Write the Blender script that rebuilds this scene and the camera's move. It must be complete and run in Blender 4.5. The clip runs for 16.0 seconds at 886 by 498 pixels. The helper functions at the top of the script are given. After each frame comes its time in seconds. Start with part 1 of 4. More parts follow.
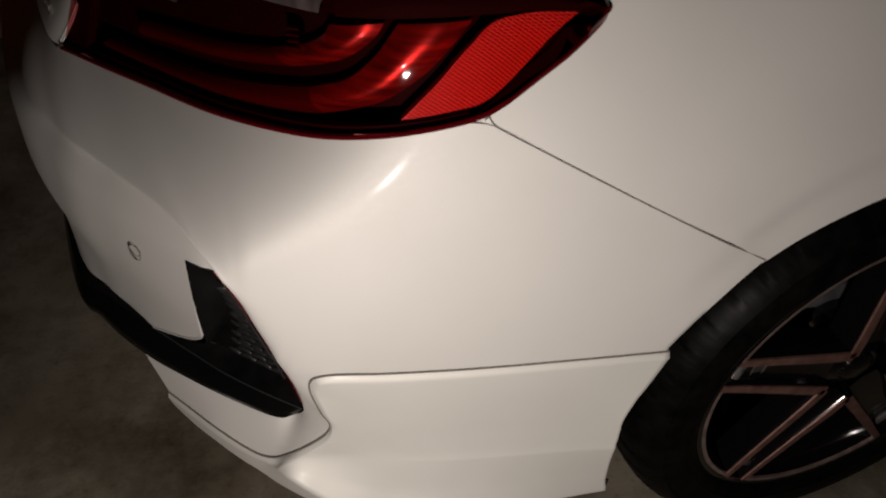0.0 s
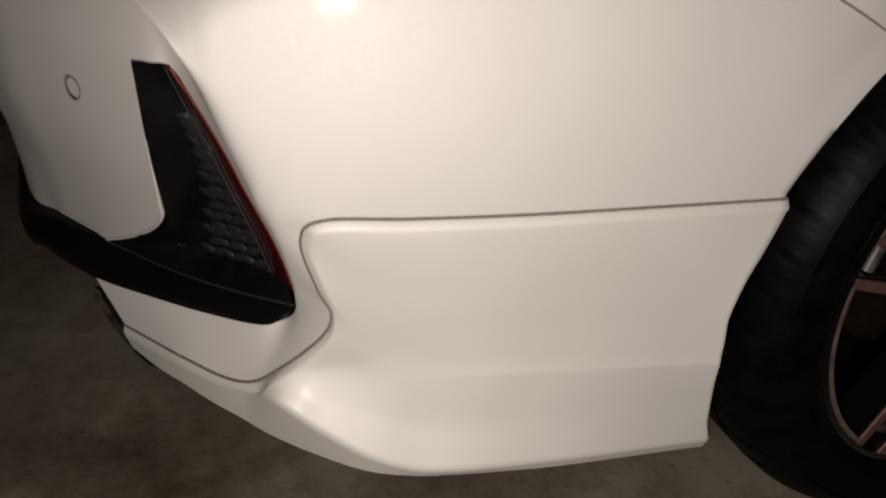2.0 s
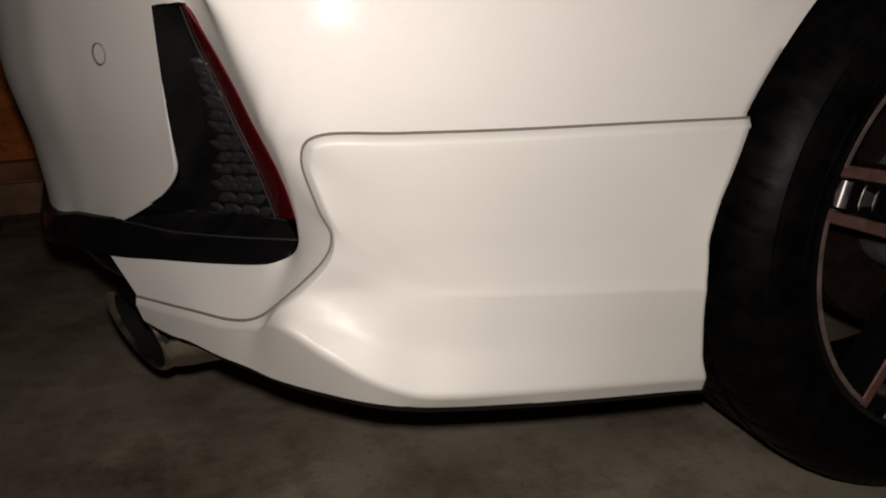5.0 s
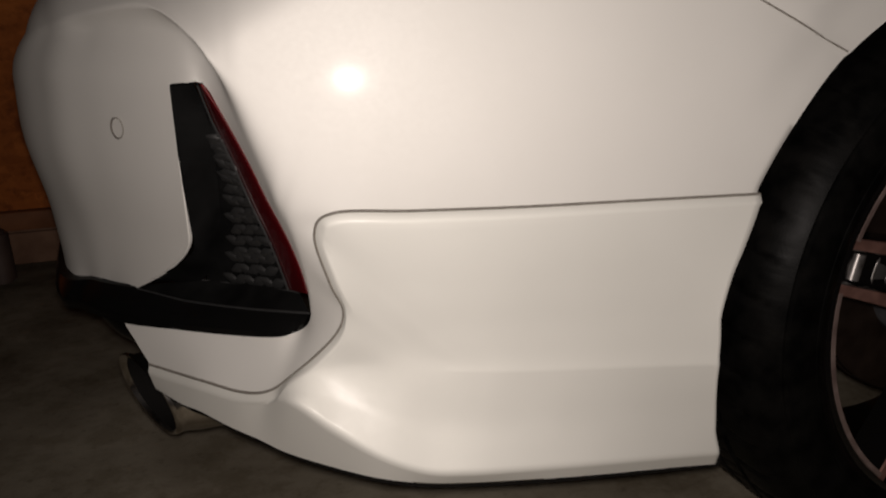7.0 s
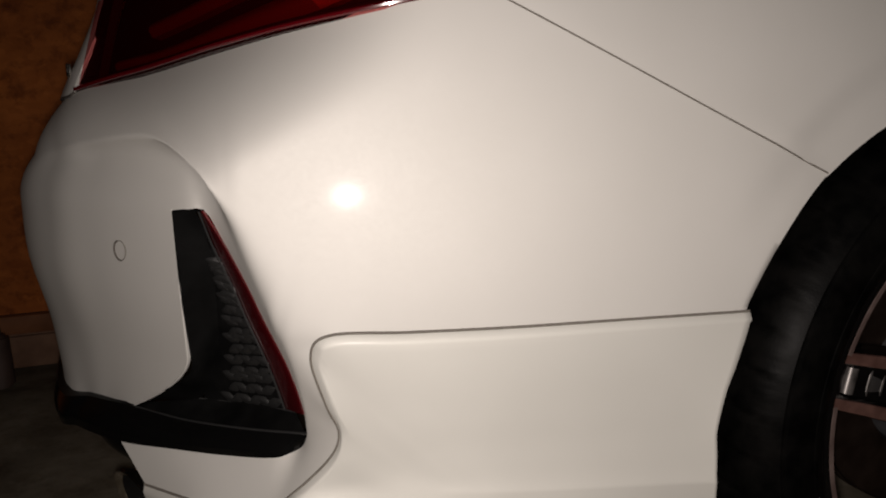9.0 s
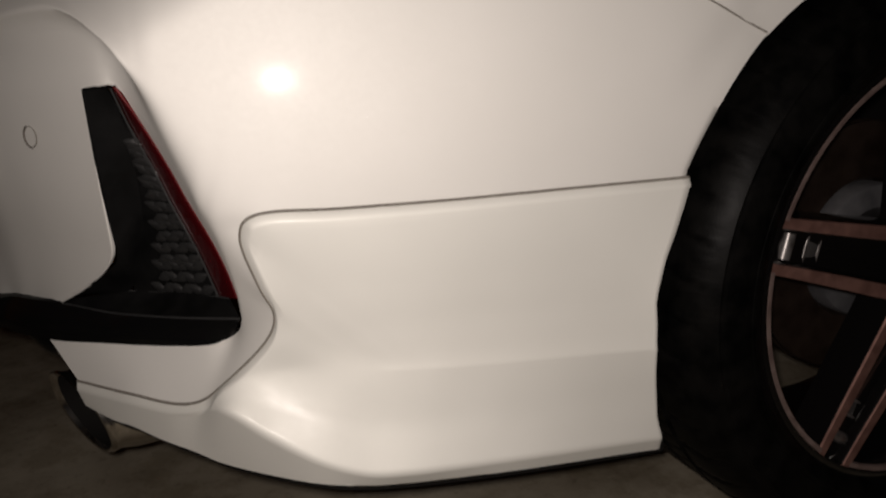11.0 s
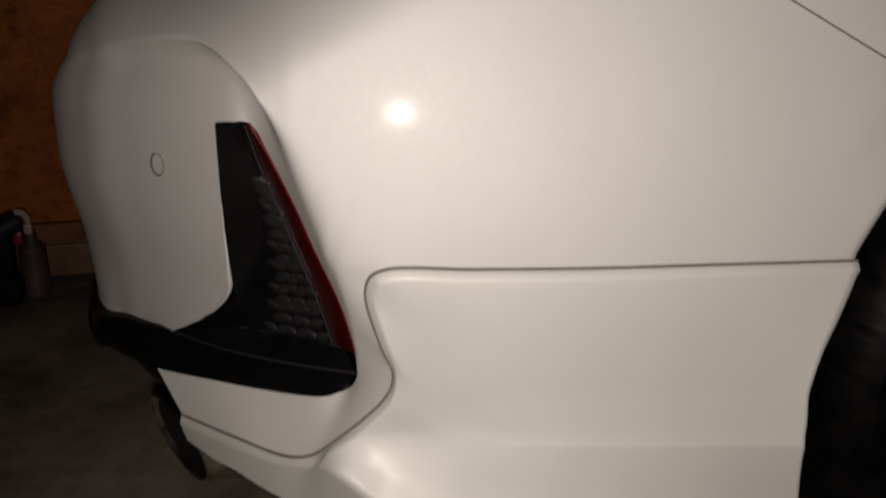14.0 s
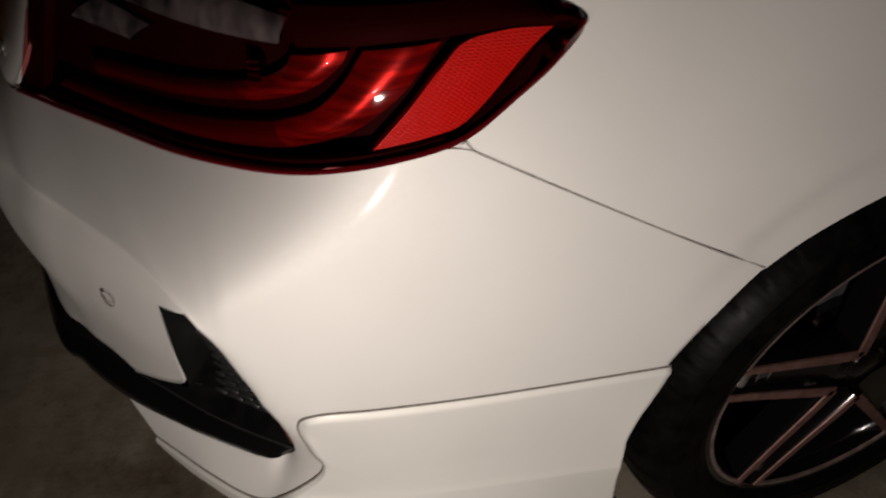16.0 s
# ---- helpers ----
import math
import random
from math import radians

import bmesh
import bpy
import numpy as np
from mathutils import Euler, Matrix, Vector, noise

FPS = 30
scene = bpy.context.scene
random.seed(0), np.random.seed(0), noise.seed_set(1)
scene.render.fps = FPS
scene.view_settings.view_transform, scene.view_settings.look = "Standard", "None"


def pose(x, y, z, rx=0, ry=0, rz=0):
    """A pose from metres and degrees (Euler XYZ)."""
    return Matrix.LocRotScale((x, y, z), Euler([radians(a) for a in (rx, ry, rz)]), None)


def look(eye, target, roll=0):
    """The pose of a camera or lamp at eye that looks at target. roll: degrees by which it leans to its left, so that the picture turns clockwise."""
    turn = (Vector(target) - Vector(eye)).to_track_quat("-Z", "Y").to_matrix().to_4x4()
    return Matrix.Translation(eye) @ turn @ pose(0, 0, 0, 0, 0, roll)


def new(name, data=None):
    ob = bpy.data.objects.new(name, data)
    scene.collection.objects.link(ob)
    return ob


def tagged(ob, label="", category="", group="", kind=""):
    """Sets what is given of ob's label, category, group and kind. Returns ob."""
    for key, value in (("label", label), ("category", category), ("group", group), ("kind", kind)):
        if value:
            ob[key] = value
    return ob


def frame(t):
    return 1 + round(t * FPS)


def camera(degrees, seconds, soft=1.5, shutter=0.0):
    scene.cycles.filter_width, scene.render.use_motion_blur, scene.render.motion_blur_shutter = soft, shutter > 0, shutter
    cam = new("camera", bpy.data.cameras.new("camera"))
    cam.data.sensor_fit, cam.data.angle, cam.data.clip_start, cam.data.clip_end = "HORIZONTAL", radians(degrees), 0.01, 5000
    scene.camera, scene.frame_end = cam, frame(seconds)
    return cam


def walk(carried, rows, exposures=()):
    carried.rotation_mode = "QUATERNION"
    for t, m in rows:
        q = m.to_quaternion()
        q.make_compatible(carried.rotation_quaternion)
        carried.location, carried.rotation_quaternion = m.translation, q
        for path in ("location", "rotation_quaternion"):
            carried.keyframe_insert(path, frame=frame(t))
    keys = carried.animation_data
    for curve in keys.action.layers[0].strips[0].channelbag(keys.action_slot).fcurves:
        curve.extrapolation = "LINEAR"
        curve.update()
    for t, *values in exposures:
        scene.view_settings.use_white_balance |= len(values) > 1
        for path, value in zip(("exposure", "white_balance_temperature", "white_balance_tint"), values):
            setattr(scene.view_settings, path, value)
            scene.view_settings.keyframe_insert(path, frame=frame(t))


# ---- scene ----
import collections

cam = camera(55.23, 16.0, 2.0, 0.4)
PATH = [
    (0.0, pose(-0.8290, -0.4956, 1.1788, 48.24, -3.78, -19.15)),
    (0.5, pose(-0.8570, -0.4866, 1.1118, 49.00, -3.15, -22.10)),
    (1.0, pose(-0.8648, -0.4794, 1.0319, 48.84, -3.55, -22.22)),
    (1.5, pose(-0.8631, -0.5115, 0.9513, 52.70, -0.05, -18.77)),
    (2.0, pose(-0.8216, -0.4876, 0.7981, 59.16, -1.20, -19.50)),
    (2.5, pose(-0.8264, -0.5018, 0.6737, 65.35, -2.49, -19.82)),
    (3.0, pose(-0.8466, -0.5720, 0.6510, 69.84, -1.63, -20.21)),
    (3.5, pose(-0.8442, -0.6126, 0.6319, 70.82, -0.00, -20.34)),
    (4.0, pose(-0.8504, -0.6239, 0.6186, 71.08, 0.97, -20.27)),
    (6.5, pose(-0.8526, -0.6121, 0.6335, 72.40, 1.36, -19.20)),
    (7.0, pose(-0.8486, -0.6133, 0.6519, 73.91, 1.41, -19.00)),
    (7.5, pose(-0.8486, -0.6171, 0.6694, 75.60, 1.60, -19.16)),
    (8.0, pose(-0.8502, -0.6233, 0.6797, 78.51, 1.89, -18.83)),
    (8.2, pose(-0.8501, -0.6239, 0.6815, 80.19, 1.61, -18.43)),
    (10.5, pose(-0.8286, -0.6151, 0.6658, 76.80, 3.27, -21.68)),
    (11.0, pose(-0.8281, -0.6107, 0.6417, 73.97, 3.09, -22.79)),
    (11.5, pose(-0.8350, -0.6024, 0.6301, 71.24, 2.87, -22.95)),
    (12.0, pose(-0.8386, -0.5927, 0.6148, 69.27, 2.58, -21.88)),
    (12.5, pose(-0.8438, -0.5893, 0.6110, 68.88, 1.92, -19.30)),
    (13.0, pose(-0.8641, -0.5830, 0.6280, 70.28, 1.66, -16.97)),
    (13.5, pose(-0.8719, -0.5744, 0.6453, 73.54, 1.15, -15.23)),
    (14.0, pose(-0.8482, -0.5381, 0.6728, 74.67, 0.12, -16.37)),
    (14.5, pose(-0.8462, -0.4815, 0.8043, 65.18, 1.45, -19.29)),
    (15.0, pose(-0.8757, -0.4750, 0.9984, 55.37, -0.24, -20.99)),
    (15.5, pose(-0.8661, -0.4689, 1.1344, 48.77, -0.59, -21.99)),
    (16.0, pose(-0.7995, -0.4545, 1.1778, 48.07, -1.27, -21.59)),
]
walk(cam, PATH, [(0.0, -0.14), (1.0, -0.08), (2.0, 0.0), (2.5, -0.05), (3.0, -0.18), (3.5, -0.03), (4.2, 0.03), (6.3, 0.0), (7.0, -0.05), (8.2, -0.08), (10.5, -0.08), (11.0, -0.04), (11.5, 0.06), (12.0, 0.08), (12.8, 0.08), (13.5, -0.08), (14.5, -0.38), (15.5, -0.08), (16.0, 0.0)])

# ---- light: one small torch held beside the lens, and almost nothing else in the dark garage ----
world = bpy.data.worlds.new("night")
world.use_nodes = True
world.node_tree.nodes["Background"].inputs[0].default_value = (0.6, 0.5, 0.45, 1)
world.node_tree.nodes["Background"].inputs[1].default_value = 0.005
scene.world = world
torch_data = bpy.data.lights.new("torch", "SPOT")
torch_data.energy = 22.5
torch_data.color = (1.0, 0.888, 0.824)
torch_data.spot_size = radians(140)
torch_data.spot_blend = 1.0
torch_data.shadow_soft_size = 0.012
torch = new("torch", torch_data)
torch.matrix_world = look((-0.85, -0.62, 0.668), (-0.60, 0.05, 0.47))


# ---- materials ----
def material(name, color, rough=0.5, metal=0.0, coat=0.0, spec=0.5):
    m = bpy.data.materials.new(name)
    m.use_nodes = True
    b = m.node_tree.nodes["Principled BSDF"]
    b.inputs["Base Color"].default_value = (*color, 1)
    b.inputs["Roughness"].default_value = rough
    b.inputs["Metallic"].default_value = metal
    b.inputs["Coat Weight"].default_value = coat
    b.inputs["Coat Roughness"].default_value = 0.04
    b.inputs["Specular IOR Level"].default_value = spec
    return m


def grain(m, c1, c2, scale=20.0, detail=6.0, bump=0.0, bump_scale=200.0, rough=None, stretch=(1, 1, 1), lo=0.35, hi=0.65):
    """Two colours mixed by noise, a finer bump, and if given a roughness range."""
    t = m.node_tree
    n, l = t.nodes, t.links
    b = n["Principled BSDF"]
    co = n.new("ShaderNodeTexCoord")
    mp = n.new("ShaderNodeMapping")
    mp.inputs["Scale"].default_value = stretch
    l.new(co.outputs["Object"], mp.inputs["Vector"])
    nz = n.new("ShaderNodeTexNoise")
    nz.inputs["Scale"].default_value = scale
    nz.inputs["Detail"].default_value = detail
    l.new(mp.outputs[0], nz.inputs["Vector"])
    rp = n.new("ShaderNodeValToRGB")
    rp.color_ramp.elements[0].position, rp.color_ramp.elements[1].position = lo, hi
    rp.color_ramp.elements[0].color, rp.color_ramp.elements[1].color = (*c1, 1), (*c2, 1)
    l.new(nz.outputs["Fac"], rp.inputs[0])
    l.new(rp.outputs[0], b.inputs["Base Color"])
    if bump:
        nb = n.new("ShaderNodeTexNoise")
        nb.inputs["Scale"].default_value = bump_scale
        nb.inputs["Detail"].default_value = 4
        l.new(mp.outputs[0], nb.inputs["Vector"])
        bp = n.new("ShaderNodeBump")
        bp.inputs["Strength"].default_value = bump
        bp.inputs["Distance"].default_value = 0.002
        l.new(nb.outputs["Fac"], bp.inputs["Height"])
        l.new(bp.outputs[0], b.inputs["Normal"])
    if rough:
        mr = n.new("ShaderNodeMapRange")
        mr.inputs["To Min"].default_value, mr.inputs["To Max"].default_value = rough
        l.new(nz.outputs["Fac"], mr.inputs["Value"])
        l.new(mr.outputs[0], b.inputs["Roughness"])
    return m


def car_paint(name, c1, c2, coat=0.07, coat_rough=0.17):
    """Pearl paint: part of the base is soft metallic flake under a thin clear coat with a little dust."""
    m = grain(material(name, c1, 0.7, 0.36, coat, 0.1), c1, c2, 5.0, 5.0, 0.006, 1400.0)
    n, l = m.node_tree.nodes, m.node_tree.links
    b = n["Principled BSDF"]
    b.inputs["Coat Roughness"].default_value = coat_rough
    co = n.new("ShaderNodeTexCoord")
    fl = n.new("ShaderNodeTexNoise")
    fl.inputs["Scale"].default_value = 260
    fl.inputs["Detail"].default_value = 5
    l.new(co.outputs["Object"], fl.inputs["Vector"])
    mr = n.new("ShaderNodeMapRange")
    mr.inputs["From Min"].default_value, mr.inputs["From Max"].default_value = 0.3, 0.7
    mr.inputs["To Min"].default_value, mr.inputs["To Max"].default_value = 0.655, 0.685
    l.new(fl.outputs["Fac"], mr.inputs["Value"])
    l.new(mr.outputs[0], b.inputs["Roughness"])
    # tiny flakes sparkle round the mirrored lamp
    vo = n.new("ShaderNodeTexVoronoi")
    vo.inputs["Scale"].default_value = 520
    l.new(co.outputs["Object"], vo.inputs["Vector"])
    bp = n.new("ShaderNodeBump")
    bp.inputs["Strength"].default_value = 0.22
    bp.inputs["Distance"].default_value = 0.0006
    l.new(vo.outputs["Color"], bp.inputs["Height"])
    l.new(bp.outputs[0], b.inputs["Coat Normal"])
    return m


PAINT = car_paint("pearl_white_paint", (0.708, 0.697, 0.66), (0.747, 0.735, 0.70), 0.05, 0.135)
SKIRT_PAINT = car_paint("cream_white_paint", (0.70, 0.695, 0.65), (0.735, 0.73, 0.685), 0.14, 0.25)
SEAM = material("dark_seam", (0.10, 0.088, 0.076), 0.8)
GASKET = material("grey_gasket", (0.16, 0.145, 0.125), 0.8)
BLACK_GLOSS = material("gloss_black_plastic", (0.004, 0.004, 0.004), 0.16)
BLACK_MATT = grain(material("matt_black_plastic", (0.006, 0.006, 0.006), 0.45, 0.0, 0.0, 0.08), (0.003, 0.003, 0.003), (0.007, 0.007, 0.007), 30.0, 5.0, 0.15, 700.0)
# lighter than the black plastic: the glint along its edges is in this colour
EDGE_GREY = material("edge_glint_plastic", (0.028, 0.028, 0.028), 0.35)
POCKET = grain(material("pocket_gloss", (0.2, 0.19, 0.18), 0.28, 0.75, 0.5), (0.08, 0.075, 0.07), (0.32, 0.3, 0.29), 60.0, 3.0)
PLATE_GREY = material("pocket_plate_grey", (0.05, 0.048, 0.047), 0.35, 0.3)
CELL_BLACK = material("cell_black_plastic", (0.018, 0.018, 0.018), 0.38)
RUBBER = grain(material("tyre_rubber", (0.008, 0.008, 0.008), 0.42, 0.0, 0.0, 0.06), (0.0010, 0.0010, 0.0010), (0.0040, 0.0037, 0.0034), 40.0, 6.0, 0.06, 500.0, (0.30, 0.60))
MACHINED = grain(material("machined_alloy", (0.5, 0.36, 0.31), 0.5, 0.55), (0.16, 0.082, 0.067), (0.25, 0.135, 0.11), 60.0, 3.0)
BRIGHT_ARC = grain(material("polished_rim_edge", (0.3, 0.24, 0.22), 0.42, 0.6), (0.22, 0.155, 0.14), (0.36, 0.27, 0.245), 50.0, 3.0)
RIM_BLACK = material("rim_black", (0.004, 0.0035, 0.0035), 0.12, 0.0, 0.6)
CHROME = grain(material("chrome", (0.5, 0.48, 0.46), 0.2, 1.0), (0.55, 0.53, 0.5), (0.75, 0.72, 0.68), 40.0, 4.0)
SOOT = material("soot", (0.006, 0.0055, 0.005), 0.85, 0.0, 0.0, 0.1)
STEEL = grain(material("brake_steel", (0.3, 0.3, 0.3), 0.5, 0.6), (0.025, 0.024, 0.023), (0.075, 0.073, 0.07), 18)
ROTOR = grain(material("worn_rotor", (0.06, 0.04, 0.03), 0.34, 0.85), (0.045, 0.028, 0.02), (0.10, 0.07, 0.055), 25.0, 5.0, 0.05, 300.0)
HAT = grain(material("grey_painted_steel", (0.3, 0.3, 0.31), 0.55, 0.2), (0.042, 0.042, 0.046), (0.095, 0.094, 0.098), 22.0, 6.0, 0.1, 150.0)
RED_LENS = material("red_reflector", (0.085, 0.0015, 0.004), 0.16, 0.0, 0.5)
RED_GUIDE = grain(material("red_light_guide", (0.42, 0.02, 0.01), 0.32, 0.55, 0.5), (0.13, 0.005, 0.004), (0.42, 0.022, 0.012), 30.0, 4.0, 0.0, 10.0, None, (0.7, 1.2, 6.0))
# darker red for the guides' inner ends: the light's fading is in the colour
RED_DEEP = material("deep_red_shaded_guide", (0.11, 0.004, 0.004), 0.35, 0.4, 0.4)
DARK_RED = material("dark_red_housing", (0.017, 0.0012, 0.0018), 0.55, 0.0, 0.0, 0.05)
CLEAR_CELL = grain(material("clear_cell", (0.5, 0.5, 0.5), 0.2, 0.6), (0.035, 0.034, 0.034), (0.34, 0.33, 0.33), 38, 3.0, 0.25, 90.0, None, (1, 1, 0.35))
CONCRETE = grain(material("concrete_floor", (0.2, 0.18, 0.15), 0.9, 0.0, 0.0, 0.2), (0.128, 0.107, 0.076), (0.266, 0.238, 0.184), 4.5, 9.0, 0.35, 160.0, None, (1, 1, 1), 0.32, 0.62)
CONCRETE.node_tree.nodes["Principled BSDF"].inputs["Specular IOR Level"].default_value = 0.15
def stains(m, scale, dark, lo, hi):
    """Irregular darker stains over the base colour."""
    n, l = m.node_tree.nodes, m.node_tree.links
    b = n["Principled BSDF"]
    old = b.inputs["Base Color"].links[0].from_socket
    co = n.new("ShaderNodeTexCoord")
    nz = n.new("ShaderNodeTexNoise")
    nz.inputs["Scale"].default_value = scale
    nz.inputs["Detail"].default_value = 10
    nz.inputs["Roughness"].default_value = 0.68
    l.new(co.outputs["Object"], nz.inputs["Vector"])
    rp = n.new("ShaderNodeValToRGB")
    rp.color_ramp.elements[0].position, rp.color_ramp.elements[1].position = lo, hi
    rp.color_ramp.elements[0].color, rp.color_ramp.elements[1].color = (*dark, 1), (1, 1, 1, 1)
    l.new(nz.outputs["Fac"], rp.inputs[0])
    mx = n.new("ShaderNodeMix")
    mx.data_type = "RGBA"
    mx.blend_type = "MULTIPLY"
    mx.inputs[0].default_value = 1.0
    l.new(old, mx.inputs[6])
    l.new(rp.outputs[0], mx.inputs[7])
    l.new(mx.outputs[2], b.inputs["Base Color"])
    return m


def flakes(m, scale, dark, pale):
    """Pressed strands: small cells, each of its own tone."""
    n, l = m.node_tree.nodes, m.node_tree.links
    b = n["Principled BSDF"]
    co = n.new("ShaderNodeTexCoord")
    mp = n.new("ShaderNodeMapping")
    mp.inputs["Scale"].default_value = (1.0, 1.0, 1.8)
    mp.inputs["Rotation"].default_value = (0, 0.5, 0)
    l.new(co.outputs["Object"], mp.inputs["Vector"])
    vo = n.new("ShaderNodeTexVoronoi")
    vo.inputs["Scale"].default_value = scale
    l.new(mp.outputs[0], vo.inputs["Vector"])
    sp = n.new("ShaderNodeSeparateColor")
    l.new(vo.outputs["Color"], sp.inputs[0])
    rp = n.new("ShaderNodeValToRGB")
    rp.color_ramp.elements[0].color, rp.color_ramp.elements[1].color = (*dark, 1), (*pale, 1)
    l.new(sp.outputs[0], rp.inputs[0])
    l.new(rp.outputs[0], b.inputs["Base Color"])
    return m


stains(CONCRETE, 2.6, (0.55, 0.50, 0.45), 0.36, 0.50)
stains(CONCRETE, 13.0, (0.80, 0.78, 0.74), 0.40, 0.52)
stains(CONCRETE, 60.0, (0.76, 0.74, 0.72), 0.33, 0.45)
BOARD = grain(material("strand_board", (0.4, 0.18, 0.06), 0.7, 0.0, 0.0, 0.2), (0.36, 0.095, 0.016), (0.60, 0.20, 0.045), 9.0, 7.0, 0.4, 60.0, None, (1, 1, 2.5))
flakes(BOARD, 34.0, (0.45, 0.128, 0.024), (0.57, 0.172, 0.036))
stains(BOARD, 3.0, (0.60, 0.54, 0.48), 0.35, 0.58)
stains(BOARD, 14.0, (0.50, 0.44, 0.38), 0.36, 0.50)
PLATE = grain(material("timber_plate", (0.35, 0.17, 0.08), 0.7), (0.17, 0.06, 0.02), (0.27, 0.105, 0.04), 12.0)
BLOCK = grain(material("concrete_block", (0.3, 0.25, 0.2), 0.9), (0.17, 0.09, 0.055), (0.26, 0.15, 0.095), 14.0, 6.0, 0.4, 90.0)
PLASTER = grain(material("dark_wall", (0.3, 0.25, 0.2), 0.9), (0.2, 0.16, 0.12), (0.28, 0.22, 0.17), 2.0)
PALE = material("pale_plastic", (0.46, 0.31, 0.26), 0.5)
GREY_PLASTIC = grain(material("grey_plastic", (0.16, 0.13, 0.13), 0.6), (0.055, 0.034, 0.027), (0.09, 0.058, 0.047), 12.0)
RED_TRIM = material("red_plastic", (0.25, 0.012, 0.012), 0.4)
DULL_BLACK = grain(material("dusty_black_plastic", (0.006, 0.005, 0.005), 0.6, 0.0, 0.0, 0.1), (0.004, 0.0035, 0.0035), (0.010, 0.008, 0.007), 25.0, 5.0, 0.1, 300.0)
NAVY = material("dark_blue_plastic", (0.012, 0.014, 0.03), 0.4)


def prism_material():
    """Red reflector with rows of tiny prisms."""
    m = material("red_prism", (0.85, 0.02, 0.015), 0.22, 0.0, 0.6)
    n, l = m.node_tree.nodes, m.node_tree.links
    b = n["Principled BSDF"]
    co = n.new("ShaderNodeTexCoord")
    wv = n.new("ShaderNodeTexWave")
    wv.bands_direction = "DIAGONAL"
    wv.inputs["Scale"].default_value = 140
    wv.inputs["Distortion"].default_value = 0.6
    wv.inputs["Detail"].default_value = 2
    l.new(co.outputs["Object"], wv.inputs["Vector"])
    rp = n.new("ShaderNodeValToRGB")
    rp.color_ramp.elements[0].color, rp.color_ramp.elements[1].color = (0.45, 0.004, 0.004, 1), (1.0, 0.09, 0.06, 1)
    l.new(wv.outputs["Fac"], rp.inputs[0])
    l.new(rp.outputs[0], b.inputs["Base Color"])
    w2 = n.new("ShaderNodeTexWave")
    w2.bands_direction = "Z"
    w2.inputs["Scale"].default_value = 120
    l.new(co.outputs["Object"], w2.inputs["Vector"])
    ad = n.new("ShaderNodeMath")
    ad.operation = "MULTIPLY"
    l.new(wv.outputs["Fac"], ad.inputs[0])
    l.new(w2.outputs["Fac"], ad.inputs[1])
    bp = n.new("ShaderNodeBump")
    bp.inputs["Strength"].default_value = 0.7
    bp.inputs["Distance"].default_value = 0.001
    l.new(ad.outputs[0], bp.inputs["Height"])
    l.new(bp.outputs[0], b.inputs["Normal"])
    return m


RED_BRIGHT = prism_material()


def lens_material(name, tint):
    m = bpy.data.materials.new(name)
    m.use_nodes = True
    n, l = m.node_tree.nodes, m.node_tree.links
    n.clear()
    out = n.new("ShaderNodeOutputMaterial")
    mix = n.new("ShaderNodeMixShader")
    tr = n.new("ShaderNodeBsdfTransparent")
    tr.inputs[0].default_value = tint
    gl = n.new("ShaderNodeBsdfGlossy")
    gl.inputs["Roughness"].default_value = 0.03
    fr = n.new("ShaderNodeFresnel")
    fr.inputs[0].default_value = 1.5
    l.new(fr.outputs[0], mix.inputs[0])
    l.new(tr.outputs[0], mix.inputs[1])
    l.new(gl.outputs[0], mix.inputs[2])
    l.new(mix.outputs[0], out.inputs[0])
    return m


LENS = lens_material("red_clear_lens", (0.62, 0.17, 0.17, 1))
LENS_CLEAR = lens_material("smoky_clear_lens", (0.62, 0.52, 0.52, 1))


# ---- helpers of this scene ----
def part(name, bm, mat, parent=None, label="", smooth=True, sharp=35):
    me = bpy.data.meshes.new(name)
    bm.to_mesh(me)
    bm.free()
    me.materials.append(mat)
    if smooth:
        me.polygons.foreach_set("use_smooth", [True] * len(me.polygons))
        me.set_sharp_from_angle(angle=radians(sharp))
    ob = new(name, me)
    if parent is not None:
        ob.parent = parent
        ob.matrix_parent_inverse = parent.matrix_world.inverted()
    if label:
        ob["label"] = label
    return ob


def empty(name, at, label, category, group=""):
    e = new(name)
    e.matrix_world = pose(*at)
    e.empty_display_size = 0.1
    bpy.context.view_layer.update()
    return tagged(e, label, category, group)


def curve(pts, n):
    """n points on a smooth curve through the control points, even in their index."""
    p = np.array(pts, float)
    k = len(p)
    q = np.vstack([2 * p[0] - p[1], p, 2 * p[-1] - p[-2]])
    s = np.linspace(0, k - 1, n)
    i = np.minimum(s.astype(int), k - 2)
    f = (s - i)[:, None]
    a, b, c, d = q[i], q[i + 1], q[i + 2], q[i + 3]
    return 0.5 * (2 * b + (c - a) * f + (2 * a - 5 * b + 4 * c - d) * f ** 2 + (3 * b - a - 3 * c + d) * f ** 3)


def sheet(rows, bm=None, flip=None, close=False):
    """A mesh from rows of points (each n x 3); turned so that it faces the way flip says."""
    bm = bm or bmesh.new()
    vs = [[bm.verts.new(p) for p in r] for r in rows]
    fs = []
    n = len(rows[0])
    for a, b in zip(vs, vs[1:]):
        for j in range(n if close else n - 1):
            k = (j + 1) % n
            quad = []
            for v in (a[j], a[k], b[k], b[j]):
                if not quad or all((v.co - w.co).length > 1e-7 for w in quad):
                    quad.append(v)
            if len(quad) > 2:
                fs.append(bm.faces.new(quad))
    bm.normal_update()
    if flip is not None:
        s = sum((f.normal.dot(Vector(flip)) * f.calc_area() for f in fs))
        if s < 0:
            bmesh.ops.reverse_faces(bm, faces=fs)
            bm.normal_update()
    return bm


